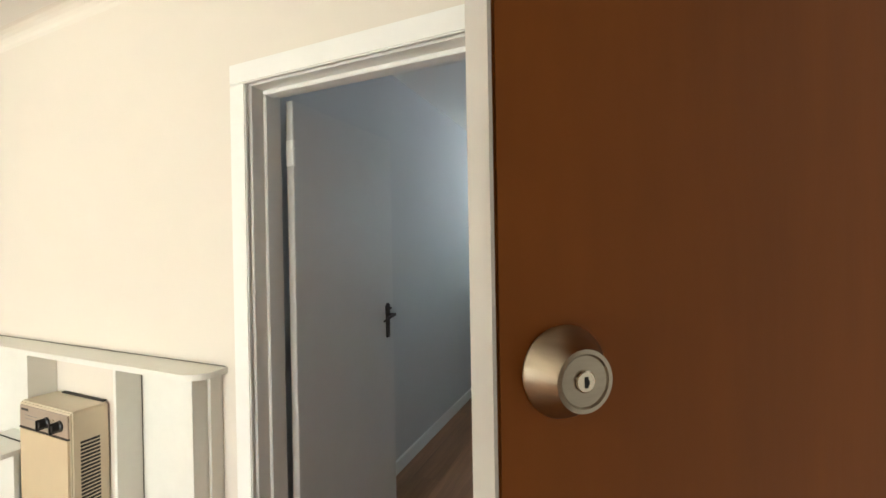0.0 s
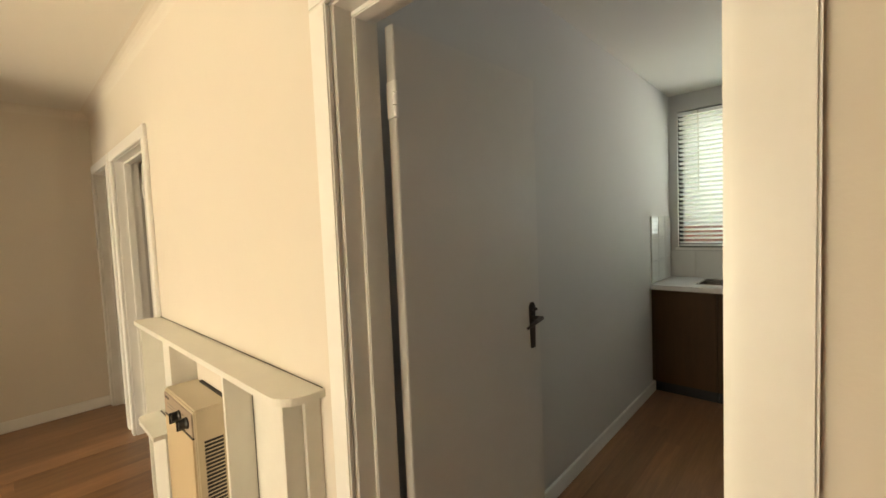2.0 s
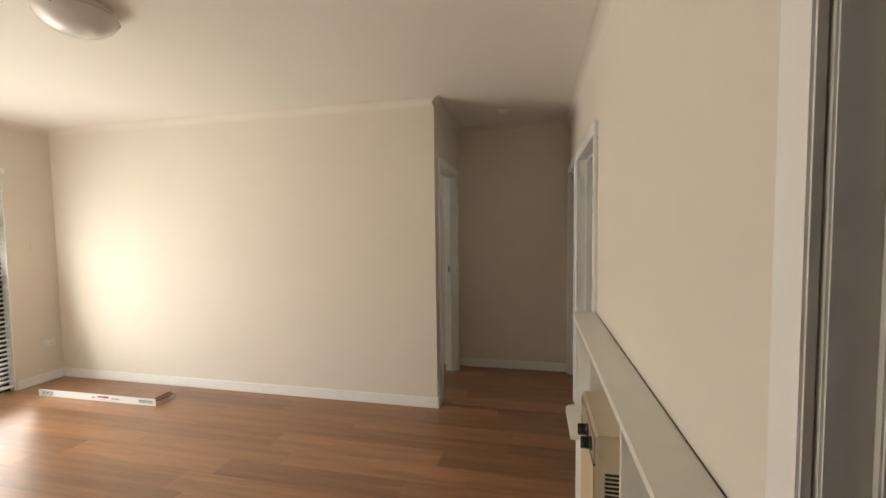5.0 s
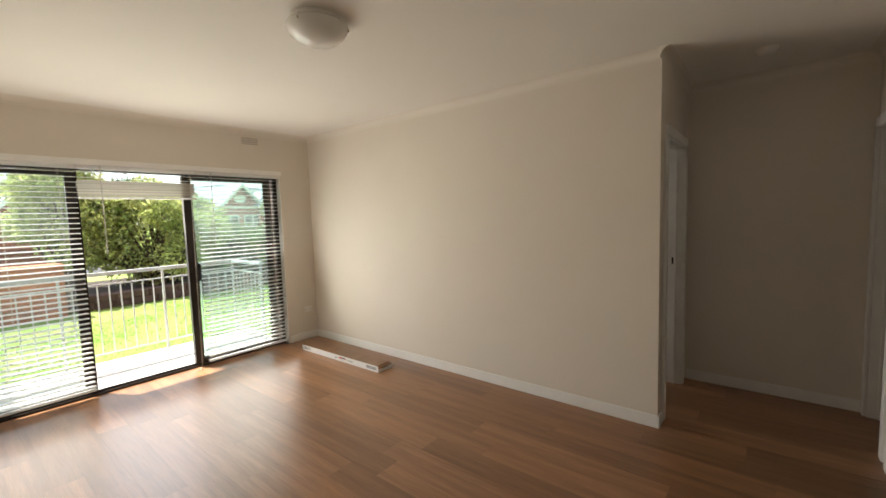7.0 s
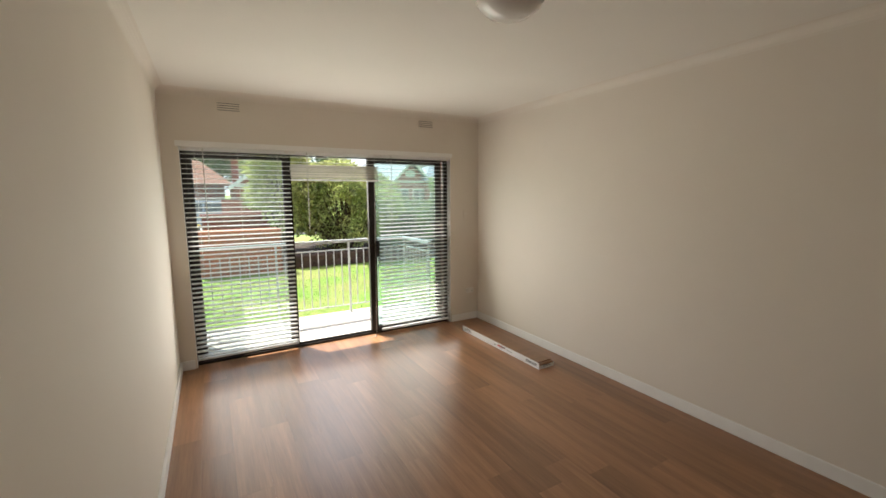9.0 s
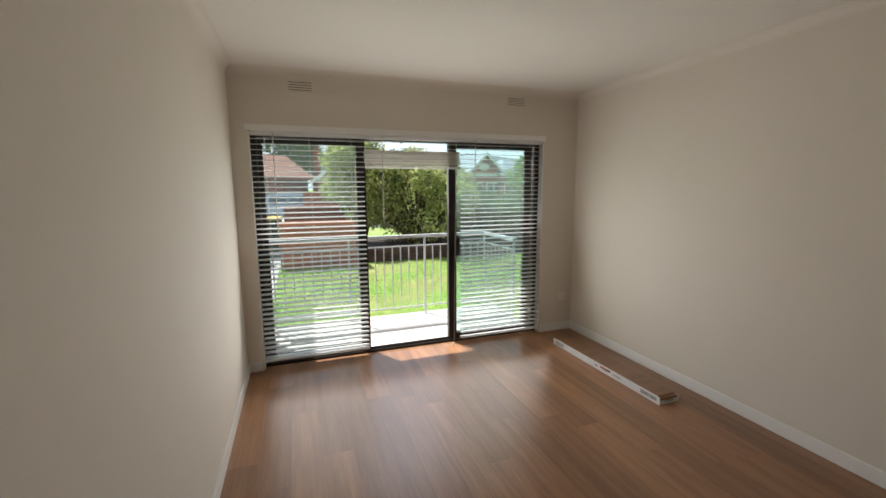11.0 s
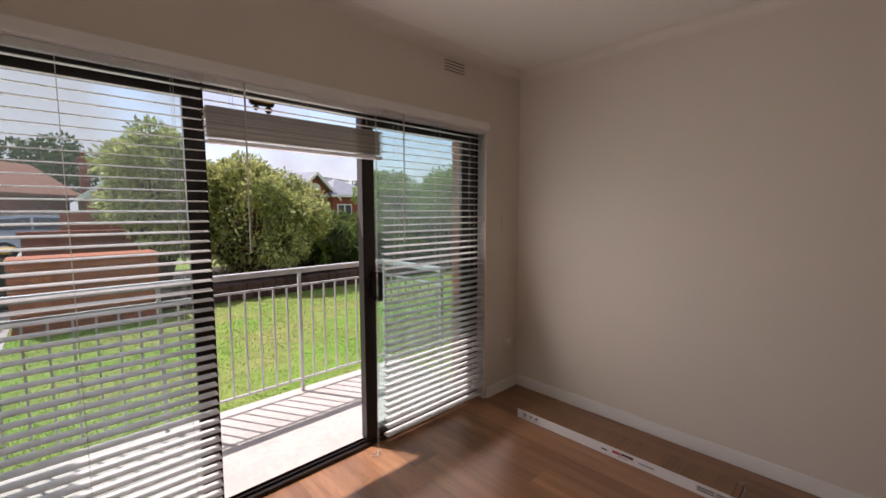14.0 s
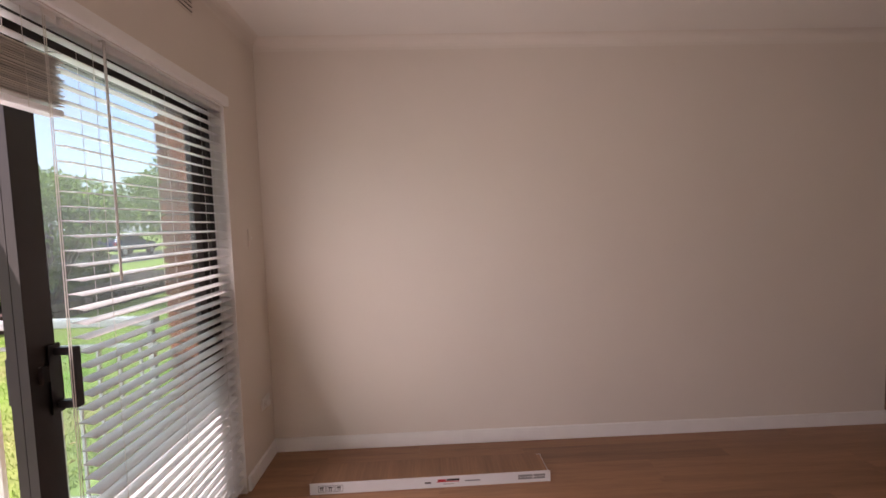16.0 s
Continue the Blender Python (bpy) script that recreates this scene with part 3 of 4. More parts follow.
part("cord_tassel", moved(lathe([(0.002, 0), (0.009, 0.003), (0.007, 0.02), (0.003, 0.03), (0.001, 0.031)], 12), Matrix.Translation((-2.555, BY + 0.075, 0.0))), PLASTIC, mid)


# ---- wall vents, power point, switch, ceiling lamp, detector ----
def wall_vent(x):
    v = thing("wall_vent", "slotted cream plaster wall vent below the cornice", "vent", group="wall vents")
    part("frame", boxes((x - 0.10, YS, 2.408, x + 0.10, YS + 0.004, 2.497), bevel=0.0015), WALL, v)
    for i in range(4):
        z = 2.422 + i * 0.0205
        part("slot", boxes((x - 0.092, YS + 0.002, z - 0.0035, x + 0.092, YS + 0.0048, z + 0.001)), VENT_DARK, v)
        part("louvre", boxes((x - 0.094, YS + 0.004, z + 0.001, x + 0.094, YS + 0.010, z + 0.006), bevel=0.001), WALL, v)


wall_vent(-1.193)
wall_vent(-3.248)
pp = thing("power_point", "white double power point above the skirting", "power outlet")
part("plate", boxes((-3.93, YS, 0.352, -3.815, YS + 0.012, 0.425), bevel=0.004), PLASTIC, pp)
part("plug", boxes((-3.862, YS + 0.012, 0.375, -3.826, YS + 0.045, 0.412), bevel=0.008), PLASTIC, pp, "white plug left in the socket")
part("switch", boxes((-3.905, YS + 0.012, 0.405, -3.893, YS + 0.016, 0.417), bevel=0.001), PLASTIC, pp)
part("socket_slots", boxes((-3.912, YS + 0.0115, 0.372, -3.908, YS + 0.0128, 0.386), (-3.892, YS + 0.0115, 0.372, -3.888, YS + 0.0128, 0.386)), BLACK, pp)
sw = thing("wall_plate", "small cream blank plate on the wall", "wall plate")
part("plate", boxes((-3.842, YS, 1.335, -3.772, YS + 0.007, 1.445), bevel=0.003), WALL, sw)
part("button", boxes((-3.813, YS + 0.007, 1.382, -3.801, YS + 0.010, 1.398), bevel=0.001), PLASTIC, sw)

lamp = thing("ceiling_lamp", "round opal glass ceiling lamp, switched off", "ceiling lamp", (-2.26, -1.156, CEILING))
part("base_plate", lathe([(0.0, -0.022), (0.135, -0.022), (0.14, -0.018), (0.14, 0.0), (0.0, 0.0)], 40), PLASTIC, lamp, "", True)
part("shade", lathe([(0.0, -0.128), (0.06, -0.122), (0.105, -0.105), (0.14, -0.076), (0.158, -0.048), (0.160, -0.034), (0.152, -0.026), (0.0, -0.026)], 48), OPAL, lamp, "frosted opal dome", True)
for a in (20, 140, 260):
    c, s = math.cos(radians(a)), math.sin(radians(a))
    part("clip", tubes(((0.14 * c, 0.14 * s, -0.02), (0.162 * c, 0.162 * s, -0.046), 0.004), ((0.162 * c, 0.162 * s, -0.046), (0.154 * c, 0.154 * s, -0.052), 0.005)), NICKEL, lamp)
sd = thing("smoke_detector", "white round smoke detector on the hall ceiling", "smoke detector", (-4.49, 0.67, CEILING))
part("base", lathe([(0.0, -0.012), (0.062, -0.012), (0.064, 0.0), (0.0, 0.0)], 32), PLASTIC, sd, "", True)
part("cover", lathe([(0.0, -0.036), (0.034, -0.036), (0.048, -0.028), (0.056, -0.012), (0.0, -0.012)], 32), PLASTIC, sd, "", True)

# ---- heater shelf ----
SZ, SF = 1.025, 1.155
SL, SR = -3.20, -1.432
sh = thing("shelf_surround", "white painted timber shelf surround around the heater", "shelf")
pts = [(SL, YN - 0.001), (SL, SF + 0.03)]
for i in range(7):
    a = math.pi + math.pi / 2 * i / 6
    pts.append((SL + 0.03 + 0.03 * math.cos(a), SF + 0.03 + 0.03 * math.sin(a)))
for i in range(9):
    a = -math.pi / 2 + math.pi / 2 * i / 8
    pts.append((SR - 0.075 + 0.075 * math.cos(a), SF + 0.075 + 0.075 * math.sin(a)))
pts.append((SR, YN - 0.001))
part("top_board", prism(pts, 2, SZ - 0.022, SZ), SHELF, sh)
part("caulk_line", boxes((SL + 0.01, YN - 0.0035, SZ + 0.0005, SR - 0.01, YN - 0.0005, SZ + 0.0022)), VENT_DARK, sh, "dark gap along the wall")
for x in (SL + 0.045, -2.60, -1.93, SR - 0.055):
    part("upright", boxes((x - 0.009, SF + 0.022, 0.0, x + 0.009, YN - 0.001, SZ - 0.022), bevel=0.001), SHELF, sh)
part("end_panel", boxes((SR - 0.046, SF + 0.08, 0.0, SR - 0.030, YN - 0.001, SZ - 0.022), bevel=0.001), SHELF, sh)
part("back_panel", boxes((-1.92, YN - 0.012, 0.0, SR - 0.065, YN - 0.001, SZ - 0.023)), SHELF, sh)
part("back_panel", boxes((SL + 0.055, YN - 0.012, 0.0, -2.61, YN - 0.001, SZ - 0.023)), SHELF, sh)
part("upright_gap", boxes((-1.9205, YN - 0.0145, 0.0, -1.9185, YN - 0.0125, SZ - 0.03)), VENT_DARK, sh)
LZ2 = 0.56
low = thing("low_shelf", "small low white shelf with rounded corner beside the heater", "shelf")
pts = [(-2.98, YN - 0.013), (-2.98, 1.15)]
for i in range(7):
    a = math.pi + math.pi / 2 * i / 6
    pts.append((-2.98 + 0.05 + 0.05 * math.cos(a), 1.15 + 0.05 * math.sin(a)))
pts += [(-2.64, 1.10), (-2.64, YN - 0.013)]
part("board", prism(pts, 2, LZ2 - 0.022, LZ2), SHELF, low)
part("bracket_panel", boxes((-2.92, 1.15, 0.0, -2.90, YN - 0.013, LZ2 - 0.023), (-2.90, 1.15, 0.0, -2.66, 1.168, LZ2 - 0.023)), SHELF, low)
part("dark_strip", boxes((-2.96, 1.20, LZ2 + 0.0005, -2.66, 1.206, LZ2 + 0.003)), VENT_DARK, low)

ht = thing("gas_heater", "cream enamel gas wall heater with two dark knobs", "heater")
HX0, HX1, HY, HZ0, HZ1 = -2.578, -2.17, 1.145, 0.16, 0.80
part("case", boxes((HX0, HY, HZ0, HX1, YN - 0.004, HZ1), bevel=0.006), HEATER_SIDE, ht)
part("front_panel", boxes((HX0 + 0.012, HY - 0.007, HZ0 + 0.03, HX1 - 0.012, HY + 0.001, HZ1 - 0.115), bevel=0.003), HEATER, ht)
cp = part("control_panel", boxes((HX0 + 0.012, HY - 0.006, HZ1 - 0.108, HX1 - 0.012, HY + 0.001, HZ1 - 0.014), bevel=0.002), PANEL, ht)
part("panel_edge", boxes((HX0 + 0.012, HY - 0.0075, HZ1 - 0.115, HX1 - 0.012, HY, HZ1 - 0.108)), DARKBAR, ht)
part("badge", boxes((HX0 + 0.03, HY - 0.0072, HZ1 - 0.035, HX0 + 0.085, HY - 0.006, HZ1 - 0.025)), DARKBAR, cp)
part("print_line", boxes((HX0 + 0.06, HY - 0.0068, HZ1 - 0.055, HX0 + 0.16, HY - 0.006, HZ1 - 0.053), (HX0 + 0.06, HY - 0.0068, HZ1 - 0.07, HX0 + 0.16, HY - 0.006, HZ1 - 0.068)), GREYPRINT, cp)
for x in (HX1 - 0.17, HX1 - 0.07):
    k = lathe([(0.0, 0.0), (0.024, 0.0), (0.024, 0.006), (0.019, 0.01), (0.0175, 0.03), (0.015, 0.033), (0.0, 0.033)], 20)
    box(k, -0.004, -0.022, 0.008, 0.004, 0.022, 0.038, bevel=0.001)
    part("knob", moved(k, Matrix.Translation((x, HY - 0.006, HZ1 - 0.062)) @ Matrix.Rotation(radians(90), 4, "X")), BLACK, ht, "dark brown rotary knob", True)
part("pilot_button", tubes(((HX1 - 0.12, HY - 0.009, HZ1 - 0.045), (HX1 - 0.12, HY, HZ1 - 0.045), 0.004)), NICKEL, ht)
for i in range(26):
    z = HZ1 - 0.135 - i * 0.0155
    part("vent_slot", boxes((HX1 - 0.0005, HY + 0.03, z - 0.005, HX1 + 0.0012, HY + 0.10, z + 0.0045)), BLACK, ht)
part("flue_gap", boxes((HX0 + 0.06, YN - 0.016, HZ1, HX1 - 0.02, YN - 0.002, HZ1 + 0.006)), VENT_DARK, ht)
part("plinth", boxes((HX0 + 0.02, HY + 0.02, 0.0, HX1 - 0.02, YN - 0.004, HZ0)), BLACK, ht, "dark recessed plinth")

# ---- carton of planks on the floor ----
BA, BB = Vector((-3.545, -3.60)), Vector((-3.562, -2.285))  # the printed long side
ct_turn = math.degrees(math.atan2(BB.y - BA.y, BB.x - BA.x))
CL = (BB - BA).length
ct = thing("plank_carton", "opened white carton of timber-look planks on the floor", "carton", (BA.x, BA.y, 0), ct_turn)
part("carton", boxes((0, 0, 0, CL, 0.003, 0.062), (0, 0.190, 0, CL, 0.193, 0.045), (0, 0.003, 0, CL, 0.19, 0.003), (CL - 0.003, 0.003, 0.003, CL, 0.19, 0.034), (0, 0.003, 0.003, 0.002, 0.19, 0.03)), CARD, ct)
for i in range(5):
    o = 0.004 if i < 4 else 0.0
    part("plank", boxes((0.0025, 0.0035, 0.004 + i * 0.0108, CL - 0.004 - (0.03 if i == 4 else o), 0.186, 0.0143 + i * 0.0108), bevel=0.0008), PLANK, ct)
for x, w, z0, z1, mt in ((0.62, 0.035, 0.026, 0.034, DARKBAR), (0.685, 0.125, 0.030, 0.034, RED), (0.69, 0.045, 0.034, 0.046, RED), (0.74, 0.07, 0.036, 0.047, DARKBAR), (0.72, 0.06, 0.017, 0.020, GREYPRINT), (0.84, 0.085, 0.028, 0.035, GREYPRINT)):
    part("print", boxes((x, -0.0008, z0, x + w, 0.0, z1)), mt, ct)
for k in range(3):
    x = 0.045 + k * 0.046
    part("handling_mark", boxes((x, -0.0008, 0.012, x + 0.04, 0, 0.0135), (x, -0.0008, 0.046, x + 0.04, 0, 0.0475), (x, -0.0008, 0.012, x + 0.0015, 0, 0.0475), (x + 0.0385, -0.0008, 0.012, x + 0.04, 0, 0.0475), (x + 0.012, -0.0008, 0.018, x + 0.016, 0, 0.04), (x + 0.022, -0.0008, 0.018, x + 0.026, 0, 0.04), (x + 0.008, -0.0008, 0.034, x + 0.03, 0, 0.04)), DARKBAR, ct)
part("data_label", boxes((CL - 0.18, -0.0008, 0.034, CL - 0.10, 0, 0.046), (CL - 0.095, -0.0008, 0.034, CL - 0.03, 0, 0.046), (CL - 0.18, -0.0008, 0.020, CL - 0.10, 0, 0.031), (CL - 0.095, -0.0008, 0.020, CL - 0.03, 0, 0.031)), GREYPRINT, ct)
part("end_print", boxes((CL, 0.05, 0.018, CL + 0.0008, 0.15, 0.022), (CL, 0.05, 0.028, CL + 0.0008, 0.13, 0.036)), GREYPRINT, ct)

# ---- kitchen ----
KF = 4.350


def base_cabinet(x0, x1):
    c = thing("base_cabinet", "dark brown laminate kitchen base cabinet", "cabinet", group="kitchen base cabinets")
    part("body", boxes((x0, KF + 0.02, 0.10, x1, 4.945, 0.88)), CABINET, c)
    part("kickboard", boxes((x0, KF + 0.07, 0, x1, KF + 0.085, 0.10)), BLACK, c)
    part("door", boxes((x0 + 0.002, KF, 0.105, x1 - 0.002, KF + 0.018, 0.872), bevel=0.0015), CABINET, c)


for a, b in ((-1.428, -0.965), (-0.963, -0.50), (-0.498, 0.10), (0.102, 0.70)):
    base_cabinet(a, b)
wt = thing("worktop", "white laminate kitchen worktop", "worktop")
part("slab", boxes((-1.428, KF - 0.025, 0.882, -1.12, 4.945, 0.92), (-0.42, KF - 0.025, 0.882, 0.99, 4.945, 0.92), (-1.12, KF - 0.025, 0.882, -0.42, 4.460, 0.92), (-1.12, 4.830, 0.882, -0.42, 4.945, 0.92)), BENCH, wt)
sk = thing("sink", "stainless steel inset kitchen sink", "sink")
part("bowl", boxes((-1.13, 4.450, 0.921, -0.41, 4.470, 0.926), (-1.13, 4.820, 0.921, -0.41, 4.840, 0.926), (-1.13, 4.470, 0.921, -1.11, 4.820, 0.926), (-0.43, 4.470, 0.921, -0.41, 4.820, 0.926), (-1.11, 4.470, 0.78, -0.43, 4.820, 0.784), (-1.115, 4.470, 0.784, -1.11, 4.820, 0.922), (-0.43, 4.470, 0.784, -0.425, 4.820, 0.922), (-1.11, 4.465, 0.784, -0.43, 4.470, 0.922), (-1.11, 4.820, 0.784, -0.43, 4.825, 0.922)), STEEL, sk)
tp = thing("tap", "chrome swivel kitchen tap on the splashback", "tap")
part("spout", tubes(((-0.62, 4.942, 1.06), (-0.62, 4.880, 1.06), 0.016), ((-0.62, 4.880, 1.06), (-0.62, 4.830, 1.13), 0.009), ((-0.62, 4.830, 1.13), (-0.62, 4.690, 1.10), 0.009), ((-0.62, 4.690, 1.10), (-0.62, 4.680, 1.06), 0.009)), STEEL, tp, "", True)
for x in (-0.72, -0.52):
    part("tap_handle", tubes(((x, 4.942, 1.06), (x, 4.890, 1.06), 0.012), ((x - 0.03, 4.890, 1.06), (x + 0.03, 4.890, 1.06), 0.007), ((x, 4.890, 1.03), (x, 4.890, 1.09), 0.007)), STEEL, tp, "", True)
kw = tagged(thing("window_2", "kitchen window with dark frame behind the blind", "window"), kind="structure")
part("frame", boxes((KW_L, 4.990, KW_B, KW_L + 0.035, 5.030, KW_T), (KW_R - 0.035, 4.990, KW_B, KW_R, 5.030, KW_T), (KW_L, 4.990, KW_B, KW_R, 5.030, KW_B + 0.035), (KW_L, 4.990, KW_T - 0.035, KW_R, 5.030, KW_T), (-0.825, 4.990, KW_B, -0.785, 5.030, KW_T)), ALU, kw)
for a, b in ((KW_L + 0.035, -0.825), (-0.785, KW_R - 0.035)):
    g = part("pane", boxes((a, 5.008, KW_B + 0.035, b, 5.012, KW_T - 0.035)), GLASS, kw)
    g.visible_shadow = False
part("sill", boxes((KW_L - 0.02, 4.930, KW_B - 0.02, KW_R + 0.02, 4.990, KW_B), bevel=0.003), TRIM, kw)
blind("lowered white venetian blind at the kitchen window", KW_L + 0.008, KW_R - 0.008, KW_T - 0.045, KW_B + 0.012, 0.040, 4.962, KW_L + 0.17, 0.72, depth=0.044, tilt=radians(24), facing=-1)

sp = thing("splashback", "white glazed tile splashback round the kitchen worktop", "tiles", kind="structure")
tile_me = mesh_of("tile", boxes((-0.099, -0.004, -0.0985, 0.099, 0.004, 0.0985), bevel=0.0015), TILE)
part("grout", boxes((-1.4295, 4.35, 0.921, -1.4275, 4.945, 1.478), (-1.4275, 4.9455, 0.921, 0.6, 4.9475, 1.16)), PLASTIC, sp)
for r in range(3):
    for c in range(3):
        o = new("tile", tile_me)
        o.parent = sp
        o.matrix_basis = pose(-1.4235, 4.452 + c * 0.1985, 1.0195 + r * 0.1865, 0, 0, 90) @ Matrix.Diagonal((0.985, 1, 0.935, 1))
    for c in range(10):
        if r == 0:
            o = new("tile", tile_me)
            o.parent = sp
            o.matrix_basis = pose(-1.32 + c * 0.2, 4.942, 1.042) @ Matrix.Diagonal((1, 1, 1.2, 1))

# ---- outside: ground, terrace, railing ----
G = -0.15
bm = bmesh.new()
bmesh.ops.create_grid(bm, x_segments=2, y_segments=2, size=900, matrix=Matrix.Translation((0, 0, G)))
setting("ground", bm, LAWN, "mown green lawn with dry yellow patches", "lawn")
setting("driveway", boxes((-0.68, -30, G - 0.05, 4.5, -5.2, G + 0.012)), PATH_CONC, "pale concrete driveway beside the lawn", "driveway")
setting("road", boxes((-120, -25.5, G - 0.05, 60, -18.5, G + 0.008)), ASPHALT, "grey asphalt street beyond the gardens", "road")
setting("terrace", boxes((-3.62, -5.17, G - 0.1, -0.35, -4.10, -0.005), bevel=0.006), CONCRETE, "pale concrete terrace slab in the sun", "terrace")
setting("balcony_above", boxes((-4.6, -5.06, 2.62, 1.1, -4.10, 2.78)), CONCRETE, "concrete balcony slab overhead", "balcony")
setting("roof_cap", boxes((-5.4, -4.22, 2.80, 1.2, 5.2, 2.92)), CONCRETE, "flat roof slab over the flat", "roof")
setting("wall_wing", boxes((-0.60, -5.05, G - 0.1, -0.36, -4.22, 2.62)), BRICK_FAR, "red brick wing wall of the terrace", "wall")
setting("wall_outer", boxes((-5.4, -4.205, G - 0.1, W_R - 0.41, -4.105, 2.62), (W_L + 0.02, -4.22, G - 0.1, 1.1, -4.105, 2.62), (W_R - 0.41, -4.22, 2.082, W_L + 0.02, -4.105, 2.62)), BRICK_FAR, "red brick outer wall", "wall")


def rod_list(r, *segs):
    bm = bmesh.new()
    for a, b in segs:
        tube(bm, a, b, r, r, 8)
    return bm


rail = thing("terrace_railing", "grey painted steel terrace railing with thin balusters", "railing")
RY, RX0, RX1 = -5.10, -0.68, -3.46
part("handrail", boxes((RX1 - 0.03, RY - 0.03, 0.985, RX0, RY + 0.03, 1.025), bevel=0.006), GALV, rail)
part("handrail", boxes((RX1 - 0.03, RY + 0.031, 0.985, RX1 + 0.03, -4.285, 1.025), bevel=0.006), GALV, rail)
for z in (0.885, 0.10):
    part("rail", boxes((RX1, RY - 0.008, z - 0.008, RX0, RY + 0.008, z + 0.008)), GALV, rail)
    part("rail", boxes((RX1 - 0.008, RY + 0.009, z - 0.008, RX1 + 0.008, -4.285, z + 0.008)), GALV, rail)
for x in (-0.72, -1.67, -2.62, -3.46):
    part("post", boxes((x - 0.012, RY - 0.012, -0.01, x + 0.012, RY + 0.012, 0.984)), GALV, rail)
part("post", boxes((RX1 - 0.012, -4.325, -0.01, RX1 + 0.012, -4.30, 0.984)), GALV, rail)
bal = mesh_of("baluster", boxes((-0.006, -0.006, 0.108, 0.006, 0.006, 0.877)), GALV)
for i in range(1, 28):
    x = -0.72 - i * 0.1056
    if min(abs(x - p) for p in (-1.67, -2.62, -3.46)) > 0.03 and x > -3.44:
        o = new("baluster", bal)
        o.parent = rail
        o.location = (x, RY, 0)
for i in range(1, 8):
    o = new("baluster", bal)
    o.parent = rail
    o.location = (RX1, RY + i * 0.104, 0)
orn = thing("hanging_ornament", "small black and yellow ornament hanging from the balcony", "ornament", (-2.14, -4.45, 2.16))
part("cord", tubes(((0, 0, 0.0), (0, 0, 0.455), 0.002, 0.002, 5)), BLACK, orn)
part("body", boxes((-0.07, -0.02, -0.06, 0.07, 0.02, 0.0), (-0.055, -0.015, -0.10, -0.02, 0.015, -0.06), (0.02, -0.015, -0.09, 0.05, 0.015, -0.06), bevel=0.008), BLACK, orn)
part("stripe", boxes((-0.055, 0.0205, -0.045, 0.055, 0.023, -0.025)), BIN_YELLOW, orn)


# ---- foliage ----
def leaf_cloud(rng, blobs, count, length, width, droop=0.3):
    """Many small folded leaves spread over the skins of overlapping lumps."""
    sizes = np.array([r[0] * r[1] + r[1] * r[2] + r[0] * r[2] for _, r in blobs])
    pick = rng.choice(len(blobs), count, p=sizes / sizes.sum())
    c = np.array([b[0] for b in blobs])[pick]
    r = np.array([b[1] for b in blobs])[pick]
    d = rng.normal(size=(count, 3))
    d /= np.linalg.norm(d, axis=1)[:, None]
    lump = 1 + 0.16 * np.sin(d[:, :1] * 9 + pick[:, None]) * np.cos(d[:, 1:2] * 8 + d[:, 2:] * 7)
    depth = 1 - 0.45 * rng.random((count, 1)) ** 2.2
    p = c + d * r * lump * depth
    a = d + rng.normal(size=(count, 3)) * 0.7
    a[:, 2] -= droop
    a /= np.linalg.norm(a, axis=1)[:, None]
    s = np.cross(a, rng.normal(size=(count, 3)))
    s /= np.linalg.norm(s, axis=1)[:, None]
    k = (0.6 + 0.8 * rng.random((count, 1)))
    L, Wd = length * k, width * k
    n = np.cross(a, s)
    v = np.stack([p, p + a * L * 0.5 + s * Wd + n * Wd * 0.4, p + a * L, p + a * L * 0.5 - s * Wd + n * Wd * 0.4], 1)
    return v.reshape(-1, 3)


def quad_mesh(name, v, mat):
    n = len(v) // 4
    me = bpy.data.meshes.new(name)
    me.from_pydata(v.tolist(), [], np.arange(n * 4).reshape(n, 4).tolist())
    me.materials.append(mat)
    return me


def plant(name, label, category, base, blobs, count, length, width, mat, trunk, seed, droop=0.3, core=0.62):
    rng = np.random.default_rng(seed)
    t = thing(name, label, category, base)
    tb = bmesh.new()
    for c, r in blobs:
        tip = Vector(c)
        mid = Vector((tip.x * 0.35, tip.y * 0.35, tip.z * 0.45))
        tube(tb, (0, 0, -0.05), mid, trunk, trunk * 0.6, 7)
        tube(tb, mid, tip, trunk * 0.6, trunk * 0.2, 6)
    part("trunk", tb, BARK, t)
    crown = new("crown", quad_mesh("crown", leaf_cloud(rng, blobs, count, length, width, droop), mat))
    crown.parent = t
    return t


def lumps(rng, centre, radius, n, size):
    out = []
    for i in range(n):
        d = rng.normal(size=3)
        d /= np.linalg.norm(d)
        d[2] = abs(d[2]) * 1.1 - 0.35
        k = size * (0.75 + 0.5 * rng.random())
        out.append((tuple(np.array(centre) + d * np.array(radius) * 0.72), (k, k, k * 0.85)))
    out.append((tuple(centre), tuple(np.array(radius) * 0.62)))
    return out


rg = np.random.default_rng(7)
plant("shrub", "big rounded variegated pittosporum shrub behind the lawn", "shrub", (-4.35, -11.2, G), lumps(rg, (0, 0, 1.38), (1.95, 1.5, 1.85), 40, 0.42), 32000, 0.11, 0.021, LEAVES, 0.06, 3)
plant("shrub", "tall pale green shrub beside the brick wall", "shrub", (-2.75, -11.6, G), lumps(rg, (0, 0, 2.05), (0.95, 0.95, 2.0), 26, 0.38), 18000, 0.11, 0.021, LEAVES, 0.06, 4)


